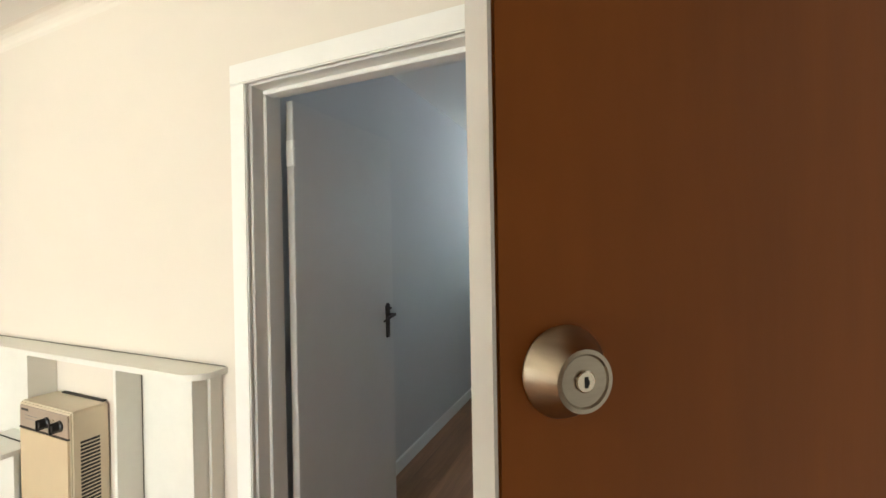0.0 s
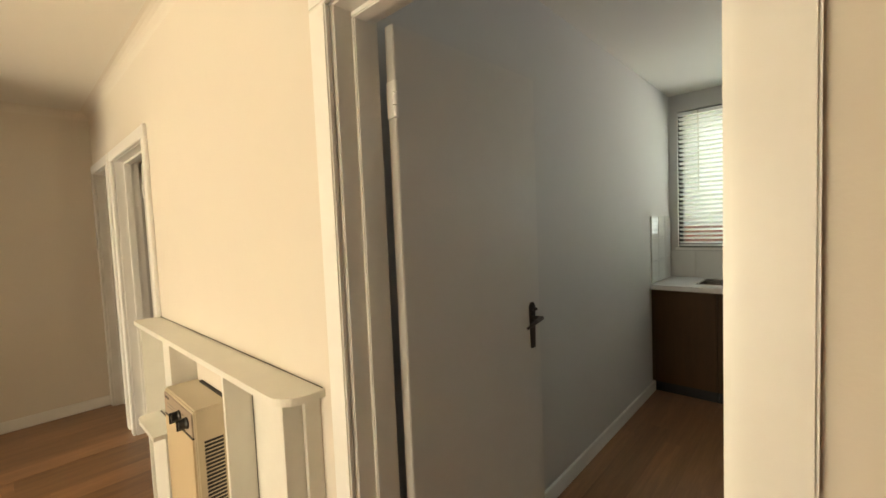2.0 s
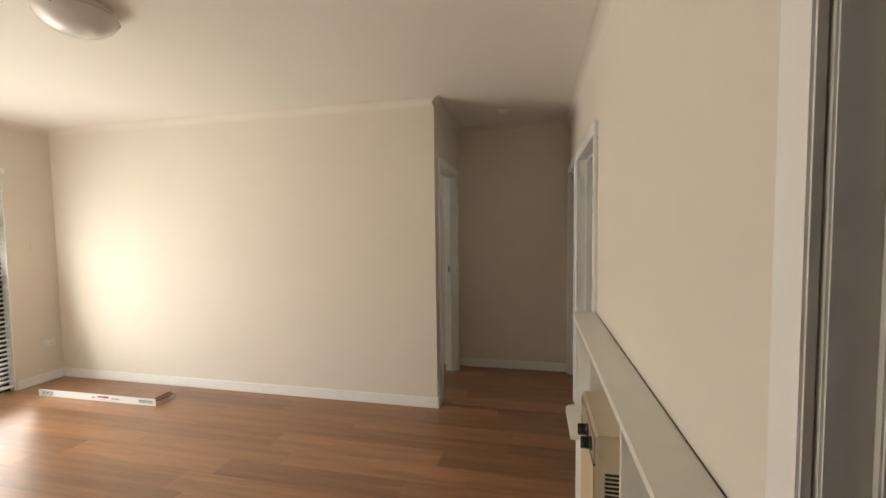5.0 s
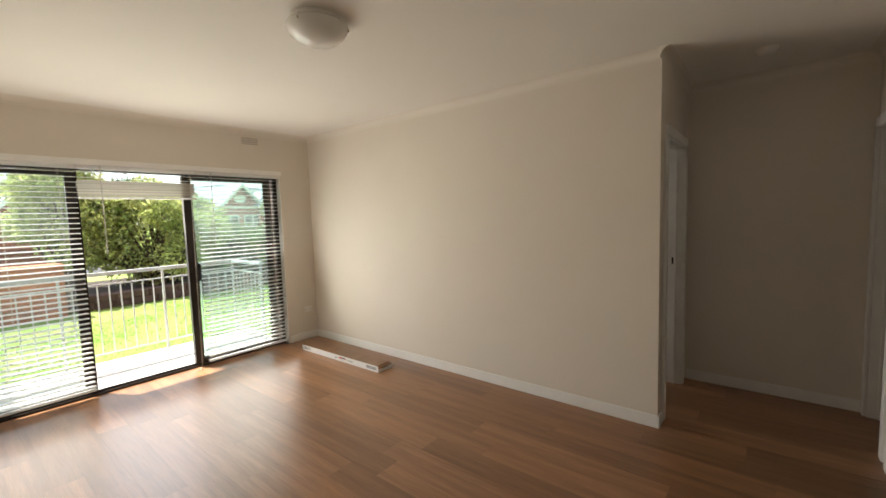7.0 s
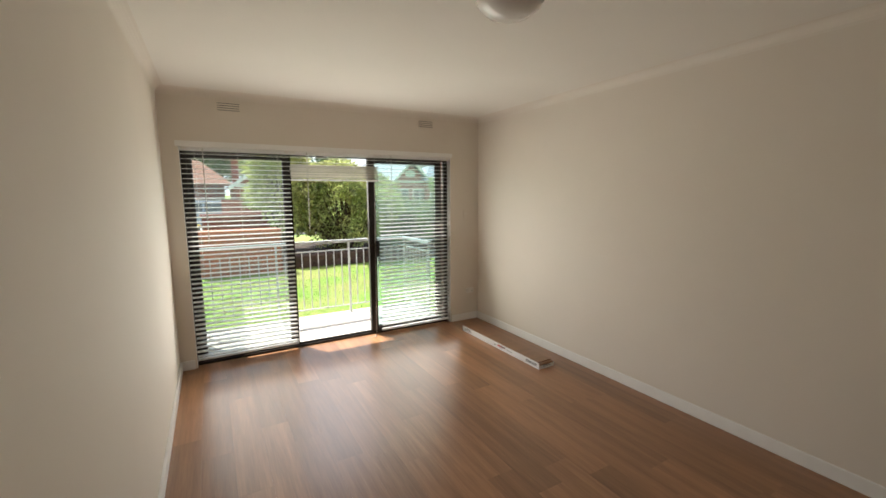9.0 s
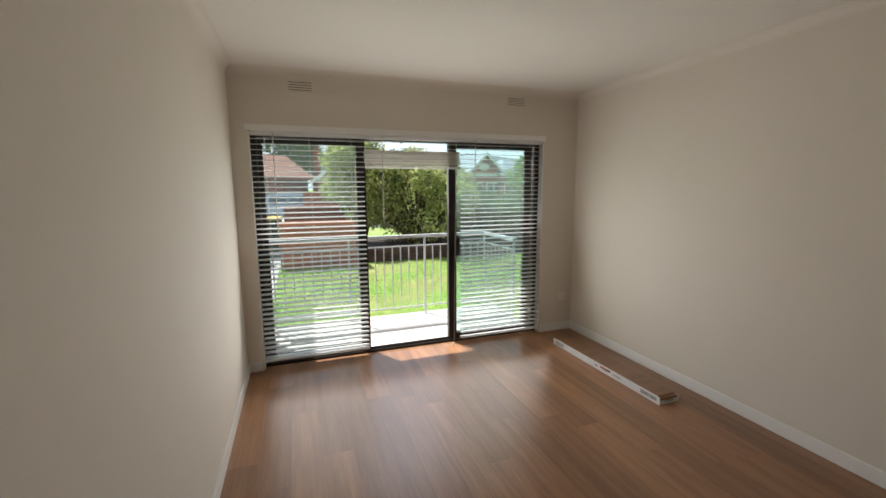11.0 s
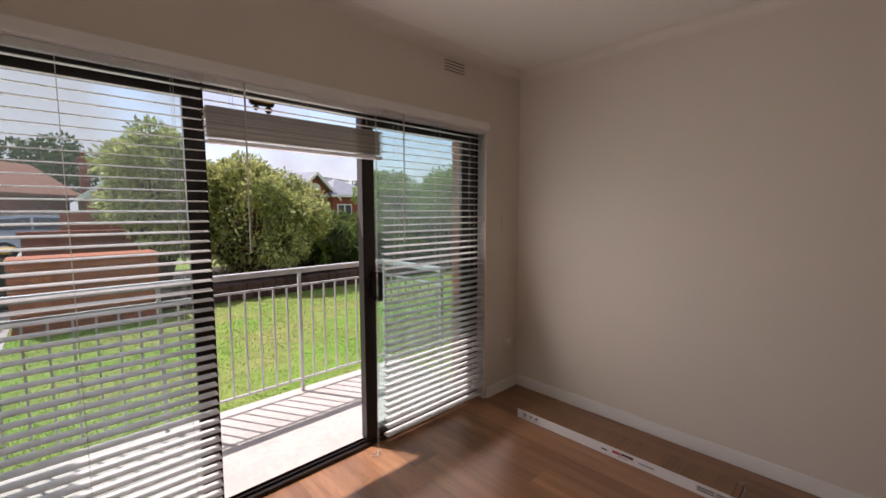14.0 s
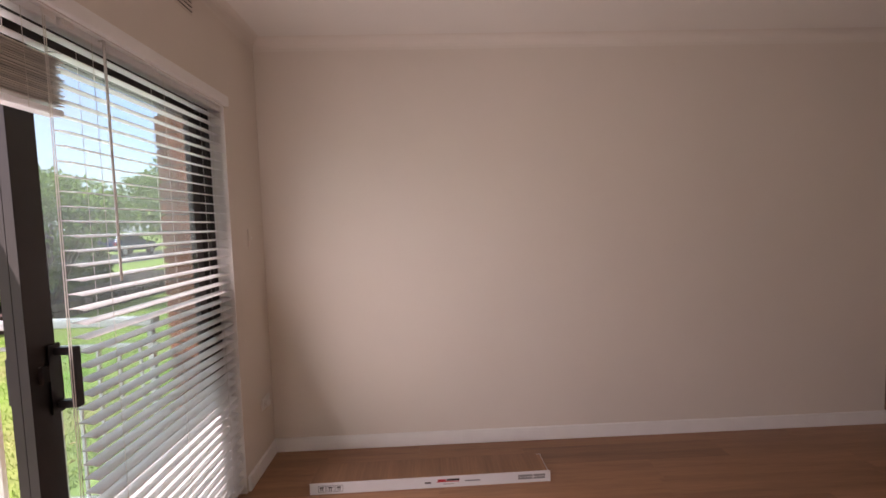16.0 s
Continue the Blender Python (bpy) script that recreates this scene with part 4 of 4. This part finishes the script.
def strap_plant(base, n, length, seed, mat, label):
    """A rosette of arching strap leaves on a short stem."""
    rng = np.random.default_rng(seed)
    t = thing("strap_leaf_plant", label, "plant", base, group="strap-leaf hedge")
    part("stem", tubes(((0, 0, -0.03), (0, 0, length * 0.8), 0.03, 0.02, 7)), BARK, t)
    v = []
    for i in range(n):
        a = rng.random() * 6.283
        el = 0.15 + rng.random() * 1.2
        h = length * 0.8 * rng.random() ** 0.5
        L = length * (0.6 + 0.4 * rng.random())
        d = np.array([math.cos(a), math.sin(a), 0])
        s = np.array([-math.sin(a), math.cos(a), 0]) * 0.026
        pts = [np.array([0, 0, h])]
        e = el
        for k in range(4):
            pts.append(pts[-1] + (d * math.cos(e) + np.array([0, 0, math.sin(e)])) * L / 4)
            e -= 0.35
        for k in range(4):
            w0, w1 = 1 - k / 4.2, 1 - (k + 1) / 4.2
            v += [pts[k] - s * w0, pts[k] + s * w0, pts[k + 1] + s * w1, pts[k + 1] - s * w1]
    o = new("leaves", quad_mesh("leaves", np.array(v), mat))
    o.parent = t


rq = random.Random(5)
plant("hedge", "dense dark leafy hedge in the garden bed", "hedge", (-8.3, -12.0, G), [((dx, 0.06 * dx, 0.75 + 0.12 * (k % 2)), (0.7, 0.6, 0.75)) for k, dx in enumerate((-4.2, -3.3, -2.4, -1.5, -0.6, 0.3, 1.2, 2.1))], 22000, 0.16, 0.03, LEAVES_DARK, 0.03, 21)
for i in range(30):
    x = -5.7 - (i % 15) * 0.34 + rq.uniform(-0.1, 0.1)
    y = -10.7 - (i // 15) * 0.6 + rq.uniform(-0.15, 0.15)
    strap_plant((x, y, G + 0.2), 110, 0.6 + 0.4 * (i // 15) + rq.uniform(-0.1, 0.15), 50 + i, LEAVES_DARK if i % 3 else LEAVES_LIGHT, "dark strap-leaved shrub in the garden bed")
plant("tree", "bright green leafy young tree by the hedge", "tree", (-9.9, -10.6, G), lumps(rg, (0, 0, 1.9), (1.3, 1.3, 1.0), 14, 0.5), 9000, 0.10, 0.03, LEAVES_LIGHT, 0.05, 11)
plant("tree", "bright green leafy tree at the far hedge", "tree", (-13.5, -9.6, G), lumps(rg, (0, 0, 2.2), (1.8, 1.8, 1.3), 14, 0.7), 9000, 0.13, 0.04, LEAVES_LIGHT, 0.07, 12)
plant("tree", "bright green leafy tree rising behind the hedge", "tree", (-9.2, -12.9, G), lumps(rg, (0, 0, 2.1), (1.1, 1.0, 0.9), 12, 0.42), 7000, 0.10, 0.03, LEAVES_LIGHT, 0.05, 13)
for i, (x, y, h, w) in enumerate(((-1.0, -46, 8.0, 5.0), (-6.5, -44, 6.0, 3.5), (4.5, -42, 9.0, 4.5), (-31, -46, 6.5, 5.0), (-40, -42, 6.5, 6.0), (-34, -22, 6.0, 4.0), (-45, -30, 7.0, 6.0), (10, -40, 8, 5), (-14, -52, 6.5, 5))):
    plant("tree", "distant leafy street tree", "tree", (x, y, G), lumps(rg, (0, 0, h * 0.62), (w * 0.6, w * 0.6, h * 0.38), 12, w * 0.26), 3600, 0.34, 0.11, LEAVES_FAR, 0.2, 30 + i)

# garden bed with a low stone edge
setting("garden_bed", boxes((-16.0, -13.2, G - 0.05, -2.35, -10.02, G + 0.24)), MULCH, "dark mulched garden bed", "garden bed")
edge = thing("retaining_edge", "low dark stone retaining edge behind the lawn", "retaining wall", kind="structure")
bm = bmesh.new()
bmesh.ops.create_cube(bm, size=1.0)
bmesh.ops.bevel(bm, geom=list(bm.edges), offset=0.16, segments=1, affect="EDGES")
stone = mesh_of("stone", bm, STONE)
for k in range(2):
    x = -2.36
    while x > -14:
        w = rq.uniform(0.16, 0.32)
        o = new("stone", stone)
        o.parent = edge
        o.matrix_basis = pose(x - w / 2, -9.93 + rq.uniform(-0.02, 0.02), G + 0.08 + k * 0.15, rq.uniform(-4, 4), rq.uniform(-3, 3), rq.uniform(-5, 5)) @ Matrix.Diagonal((w * 1.02, 0.20, 0.17, 1))
        x -= w

# grass blades over the near lawn
rng = np.random.default_rng(9)
N = 75000
gx = rng.uniform(-10.5, -0.70, N)
gy = -5.19 - (rng.random(N) ** 1.25) * 4.66
a = rng.random(N) * 6.283
h = rng.uniform(0.012, 0.03, N) * (1 - 0.35 * (np.sin(gx * 1.7) * np.cos(gy * 2.1) > 0.2))
w = rng.uniform(0.002, 0.0045, N)
dx, dy = np.cos(a) * w, np.sin(a) * w
lx, ly = rng.normal(0, 0.012, N), rng.normal(0, 0.012, N)
v = np.stack([np.stack([gx - dx, gy - dy, np.full(N, G)], 1), np.stack([gx + dx, gy + dy, np.full(N, G)], 1), np.stack([gx + lx + dx * 0.3, gy + ly + dy * 0.3, G + h], 1), np.stack([gx + lx - dx * 0.3, gy + ly - dy * 0.3, G + h], 1)], 1).reshape(-1, 3)
tagged(new("grass", quad_mesh("grass", v, GRASS)), "short uneven lawn grass", "grass", kind="stuff")
N = 90
v = []
for i in range(N):
    x, y, a, s = rng.uniform(-6, -0.9), rng.uniform(-8.5, -5.3), rng.random() * 6.283, rng.uniform(0.02, 0.045)
    c, q = math.cos(a) * s, math.sin(a) * s
    v += [(x - c, y - q, G + 0.035), (x + q * 0.4, y - c * 0.4, G + 0.045), (x + c, y + q, G + 0.04), (x - q * 0.4, y + c * 0.4, G + 0.05)]
tagged(new("fallen_leaves", quad_mesh("fallen_leaves", np.array(v), material("dry_leaf", (0.42, 0.30, 0.15), 0.8, island=0.4))), "dry fallen leaves on the lawn", "leaves", kind="stuff")


# ---- brick garden walls ----
def brick_wall(name, label, x0, x1, y0, y1, z0, z1, mat, faces):
    """Bricks on the shown faces of a mortar core. faces: n (towards the flat), e (towards the drive)."""
    t = thing(name, label, "brick wall", kind="structure")
    part("core", boxes((x0 + 0.012, y0 + 0.012, z0 - 0.1, x1 - 0.012, y1 - 0.012, z1 - 0.012)), MORTAR, t)
    long = mesh_of("brick", boxes((-0.115, -0.05, -0.038, 0.115, 0.05, 0.038), bevel=0.003), mat)
    rows = int((z1 - z0) / 0.086)
    for r in range(rows):
        z = z0 + 0.043 + r * 0.086
        if "n" in faces:
            n = int((x1 - x0) / 0.24) + 1
            for i in range(n):
                x = x0 + 0.12 + (i - (0.5 if r % 2 else 0)) * 0.24
                if x - 0.12 < x0 - 0.01:
                    x = x0 + 0.118
                if x + 0.115 > x1:
                    x = x1 - 0.118
                o = new("brick", long)
                o.parent = t
                o.matrix_basis = pose(x, y1 - 0.05 + rq.uniform(-0.002, 0.002), z)
        if "e" in faces:
            n = int((y1 - y0 - 0.1) / 0.24) + 1
            for i in range(n):
                y = y1 - 0.22 - (i + (0.5 if r % 2 else 0)) * 0.24
                if y - 0.12 > y0:
                    o = new("brick", long)
                    o.parent = t
                    o.matrix_basis = pose(x1 - 0.05, y, z, 0, 0, 90)
    part("coping", boxes((x0 - 0.01, y0 - 0.01, z0 + rows * 0.086 + 0.002, x1 + 0.01, y1 + 0.012, z0 + rows * 0.086 + 0.06), bevel=0.008), mat, t)
    return t


brick_wall("garden_wall", "orange red brick garden wall on the lawn edge", -2.35, -0.72, -10.10, -9.50, G, 0.86, BRICK, "ne")
tw = thing("street_wall", "dark red painted brick wall and gate pier", "brick wall", kind="structure")
part("wall", boxes((-2.5, -13.2, G - 0.1, -0.75, -12.9, 1.02), bevel=0.01), BRICK_FAR, tw)
part("pier", boxes((-2.9, -16.5, G - 0.1, -1.35, -16.0, 1.45), bevel=0.01), BRICK_FAR, tw)
part("coping", boxes((-2.55, -13.25, 1.021, -0.70, -12.85, 1.09), bevel=0.01), BRICK_FAR, tw)
pier = thing("brick_reveal", "red brick reveal beside the garden door", "brickwork", kind="structure")
core = part("core", boxes((W_R - 0.29, -4.27, G - 0.1, W_R + 0.025, -4.108, 2.076)), MORTAR, pier)
half = mesh_of("brick", boxes((-0.105, -0.0865, -0.038, 0.105, 0.0865, 0.038), bevel=0.003), BRICK)
for r in range(26):
    for x in ((W_R - 0.068, W_R - 0.29) if r % 2 else (W_R - 0.071, W_R - 0.29)):
        o = new("brick", half)
        o.parent = pier
        o.matrix_basis = pose(x, -4.196 + rq.uniform(-0.002, 0.002), -0.10 + r * 0.0835)


# ---- street: fence, bins, cars, houses ----
fence = thing("paling_fence", "grey weathered timber paling fence across the street", "fence")
pal = mesh_of("paling", boxes((-0.07, -0.012, 0, 0.07, 0.012, 1.55)), PALING)
for i in range(64):
    o = new("paling", pal)
    o.parent = fence
    o.matrix_basis = pose(5.5 - i * 0.152, -27.0 + rq.uniform(-0.01, 0.01), G, 0, rq.uniform(-0.6, 0.6), 0)
part("rail", boxes((-4.3, -27.06, 0.2, 5.6, -27.02, 0.3), (-4.3, -27.06, 1.1, 5.6, -27.02, 1.2)), PALING, fence)


def wheelie_bin(at, lid, label, turn):
    b = thing("wheelie_bin", label, "bin", at, turn, group="bins on the drive")
    bm = boxes((-0.28, -0.30, 0.06, 0.28, 0.30, 0.95))
    for v in bm.verts:
        if v.co.z < 0.5:
            v.co.x *= 0.8
            v.co.y *= 0.75
    bmesh.ops.bevel(bm, geom=list(bm.edges), offset=0.02, segments=1, affect="EDGES")
    part("body", bm, BIN_GREEN, b)
    part("lid", boxes((-0.30, -0.33, 0.952, 0.30, 0.33, 1.02), bevel=0.02), lid, b)
    part("handle", tubes(((-0.22, -0.36, 0.93), (0.22, -0.36, 0.93), 0.015)), BIN_GREEN, b)
    for x in (-0.22, 0.22):
        part("wheel", tubes(((x - 0.03, -0.24, 0.10), (x + 0.03, -0.24, 0.10), 0.10, 0.10, 16)), RUBBER, b)


wheelie_bin((0.02, -10.7, G + 0.012), BIN_RED, "dark wheelie bin with a red lid", 10)
wheelie_bin((-0.42, -11.6, G + 0.012), BIN_YELLOW, "dark wheelie bin with a yellow lid", -5)


def car(at, turn, paint, label):
    c = thing("car", label, "car", at, turn)
    side = [(-2.0, 0.35), (-2.05, 0.75), (-1.95, 0.95), (-1.0, 1.0), (1.0, 0.98), (1.7, 0.88), (2.02, 0.72), (2.05, 0.35)]
    bm = prism([(x, z) for x, z in side], 1, -0.84, 0.84)
    bmesh.ops.bevel(bm, geom=list(bm.edges), offset=0.06, segments=2, affect="EDGES")
    part("body", bm, paint, c, "", True)
    cab = prism([(-1.9, 0.96), (-1.55, 1.42), (-0.9, 1.50), (0.2, 1.46), (1.1, 0.96)], 1, -0.74, 0.74)
    for v in cab.verts:
        if v.co.z > 1.2:
            v.co.y *= 0.82
    bmesh.ops.bevel(cab, geom=list(cab.edges), offset=0.04, segments=2, affect="EDGES")
    part("cabin", cab, paint, c, "", True)
    for s in (-1, 1):
        for pts in ([(-1.55, 1.02), (-1.40, 1.36), (-0.62, 1.42), (-0.62, 1.02)], [(-0.55, 1.02), (-0.55, 1.42), (0.12, 1.39), (0.78, 1.02)]):
            g = prism(pts, 1, -0.006, 0.006)
            for v in g.verts:
                v.co.y += s * (0.748 - (v.co.z - 1.0) * 0.245)
            part("side_window", g, CAR_GLASS, c)
        for x in (-1.28, 1.28):
            w = part("wheel", tubes(((x, s * 0.66, 0.31), (x, s * 0.86, 0.31), 0.31, 0.31, 24)), RUBBER, c)
            part("rim", tubes(((x, s * 0.86, 0.31), (x, s * 0.868, 0.31), 0.20, 0.20, 16)), RIM, w)
        part("tail_light", boxes((-2.06, s * 0.78 - 0.09, 0.72, -1.97, s * 0.78 + 0.05, 0.92), bevel=0.01), LAMP_RED, c)
        part("headlight", boxes((1.93, s * 0.66 - 0.14, 0.62, 2.04, s * 0.66 + 0.14, 0.74), bevel=0.02), RIM, c)
    ws = prism([(0.27, 1.43), (1.08, 1.0), (1.09, 1.01), (0.28, 1.44)], 1, -0.60, 0.60)
    part("windscreen", ws, CAR_GLASS, c)
    rw = prism([(-1.60, 1.38), (-1.90, 1.02), (-1.91, 1.03), (-1.61, 1.39)], 1, -0.58, 0.58)
    part("rear_window", rw, CAR_GLASS, c)


car((-1.3, -22.3, G + 0.008), 180, CAR_PAINT, "pale blue hatchback parked across the street")
car((-30.0, -23.6, G + 0.008), 180, CAR_DARK, "dark blue car parked down the street")
car((-16.5, -22.0, G + 0.008), 0, CAR_PAINT, "silver blue car parked behind the hedge")


def house(at, turn, w, d, eave, ridge, wall_mat, roof_mat, label, gable=True, chimney=None):
    """Gable towards the local +y side, windows in the front."""
    t = thing("house", label, "house", at, turn)
    o = 0.45
    if gable:
        part("wall", prism([(-w / 2, -0.2), (w / 2, -0.2), (w / 2, eave), (0, ridge - 0.12), (-w / 2, eave)], 1, -d, 0), wall_mat, t)
        k = (ridge - eave) / (w / 2)
        for s in (-1, 1):
            r = prism([(s * (w / 2 + o), eave - k * o), (s * (w / 2 + o), eave - k * o + 0.14), (0, ridge + 0.14), (0, ridge)], 1, -d - o, o)
            part("roof_slope", r, roof_mat, t)
            part("bargeboard", prism([(s * (w / 2 + o), eave - k * o - 0.12), (s * (w / 2 + o), eave - k * o + 0.16), (0, ridge + 0.16), (0, ridge - 0.12)], 1, o + 0.003, o + 0.06), WHITE_WOOD, t, "white painted bargeboard")
        part("gable_vent", prism([(0.55 * math.cos(i * math.pi / 6), eave + (ridge - eave) * 0.35 + 0.32 * math.sin(i * math.pi / 6)) for i in range(12)], 1, 0.003, 0.05), WHITE_WOOD, t, "white oval gable vent")
        part("gable_band", boxes((-w / 2, 0.003, eave - 0.2, w / 2, 0.06, eave)), WHITE_WOOD, t)
    else:
        part("wall", boxes((-w / 2, -d, -0.2, w / 2, 0, eave)), wall_mat, t)
        bm = bmesh.new()
        h = min(w, d) / 2
        b = [bm.verts.new(p) for p in ((-w / 2 - o, -d - o, eave), (w / 2 + o, -d - o, eave), (w / 2 + o, o, eave), (-w / 2 - o, o, eave))]
        q = [bm.verts.new(p) for p in ((-w / 2 + h, -d / 2, ridge), (w / 2 - h + 0.01, -d / 2, ridge))]
        for f in ((b[0], b[1], q[1], q[0]), (b[2], b[3], q[0], q[1]), (b[1], b[2], q[1]), (b[3], b[0], q[0]), (b[3], b[2], b[1], b[0])):
            bm.faces.new(f)
        bmesh.ops.recalc_face_normals(bm, faces=bm.faces)
        part("roof", bm, roof_mat, t)
        part("fascia", boxes((-w / 2 - o, o + 0.003, eave - 0.18, w / 2 + o, o + 0.04, eave + 0.02)), WHITE_WOOD, t)
    for x in (-w * 0.27, w * 0.27):
        wd = part("window", boxes((x - 0.75, 0.003, 0.9, x + 0.75, 0.08, 2.2)), WHITE_WOOD, t, "white timber window")
        for k in (-0.36, 0.36):
            part("pane", boxes((x + k - 0.3, 0.081, 1.0, x + k + 0.3, 0.088, 2.1)), CAR_GLASS, wd)
    if chimney:
        cx, cy, ch = chimney
        cm = part("chimney", boxes((cx - 0.2, cy - 0.3, eave - 0.6, cx + 0.2, cy + 0.3, ch - 0.25), (cx - 0.27, cy - 0.37, ch - 0.25, cx + 0.27, cy + 0.37, ch)), BRICK_FAR, t, "red brick chimney")
        part("pot", tubes(((cx, cy, ch), (cx, cy, ch + 0.3), 0.11)), BRICK_FAR, cm)
    return t


house((2.9, -31.5, G), -32, 4.2, 6, 2.75, 4.25, BRICK_FAR, ROOF_TILE, "red brick bungalow with an orange tiled gable roof")
house((-5.4, -31, G), 0, 5.6, 9, 2.5, 4.6, BRICK_FAR, ROOF_DARK, "red brick house with a dark roof and tall chimney", chimney=(2.75, -0.6, 4.5))
house((-16.6, -33, G), 8, 3.6, 10, 2.95, 4.6, BRICK_FAR, ROOF_GREY, "red brick gabled house with white bargeboards")
house((-20.6, -33.2, G), 8, 5.0, 6, 2.95, 4.55, BRICK_FAR, ROOF_GREY, "brick house with a pale grey hipped roof", gable=False)
house((-22.0, -44, G), 8, 8, 7, 5.1, 5.9, WHITE_WOOD, ROOF_DARK, "two-storey house with a dark roof behind", gable=False)
house((-46, -18, G), 60, 9, 9, 2.8, 5.0, BRICK_FAR, ROOF_DARK, "distant brick house down the street")
vf = thing("boundary_wall", "low red brick boundary wall across the lawn", "brick wall", kind="structure")
part("wall", boxes((-16.2, -9.8, G - 0.1, -16.0, 0.0, 0.75)), BRICK_FAR, vf)
# unseen block above, added to shade the kitchen side, and plain walls outside the kitchen
setting("upper_shade_block", boxes((-5.4, -4.20, 2.93, 1.9, 5.2, 8.4)), BRICK_FAR, "unseen red brick block above the flat, added for its shadow", "building")
setting("fence_outside_kitchen", boxes((-6, 6.9, G - 0.1, 6, 7.0, 1.35)), BRICK_FAR, "red brick fence outside the kitchen", "fence")
# unseen enclosure outside the entry, added to keep sky light off the door
setting("entry_light_block", boxes((1.75, -0.39, G - 0.1, 1.87, 1.43, 2.92), (0.75, 1.31, G - 0.1, 1.75, 1.43, 2.92), (0.64, -0.39, G - 0.1, 1.75, -0.27, 2.92)), BRICK_FAR, "unseen brick walls added outside the entry to block sky light", "wall")
setting("landing", boxes((0.64, -0.27, -0.2, 1.75, 1.31, -0.02)), MORTAR, "unseen bare concrete floor added outside the entry", "floor")
# made-up backdrop that covers the too bright sky behind the kitchen blind
setting("kitchen_backdrop_wall", boxes((-9, 7.3, G - 0.1, 9, 7.5, 5.0)), RENDERED, "pale rendered backdrop wall added to block sky outside the kitchen", "wall")

# ---- floor planks, laid along y ----
PW, PL = 0.181, 1.22
plank_me = mesh_of("plank", boxes((-PW / 2 + 0.00015, -PL / 2 + 0.00015, -0.012, PW / 2 - 0.00015, PL / 2 - 0.00015, 0.0)), PLANK)


def planks(x0, x1, y0, y1, seed):
    rr = random.Random(seed)
    n = int(math.ceil((x1 - x0) / PW))
    for i in range(n):
        x = x0 + PW * (i + 0.5)
        y = y0 - rr.uniform(0.05, 0.95) * PL
        while y < y1:
            lo, hi = max(y, y0), min(y + PL, y1)
            if hi - lo > 0.02:
                o = new("plank", plank_me)
                o.parent = floor
                o.matrix_basis = Matrix.Translation((x, (lo + hi) / 2, rr.uniform(-0.00005, 0.00005))) @ Matrix.Diagonal((1, (hi - lo) / PL, 1, 1))
            y += PL


planks(-4.08, 0.72, -4.03, 1.44, 1)
planks(-5.17, -4.085, -1.0, 1.44, 2)
planks(-1.50, 0.99, 1.441, 4.93, 3)
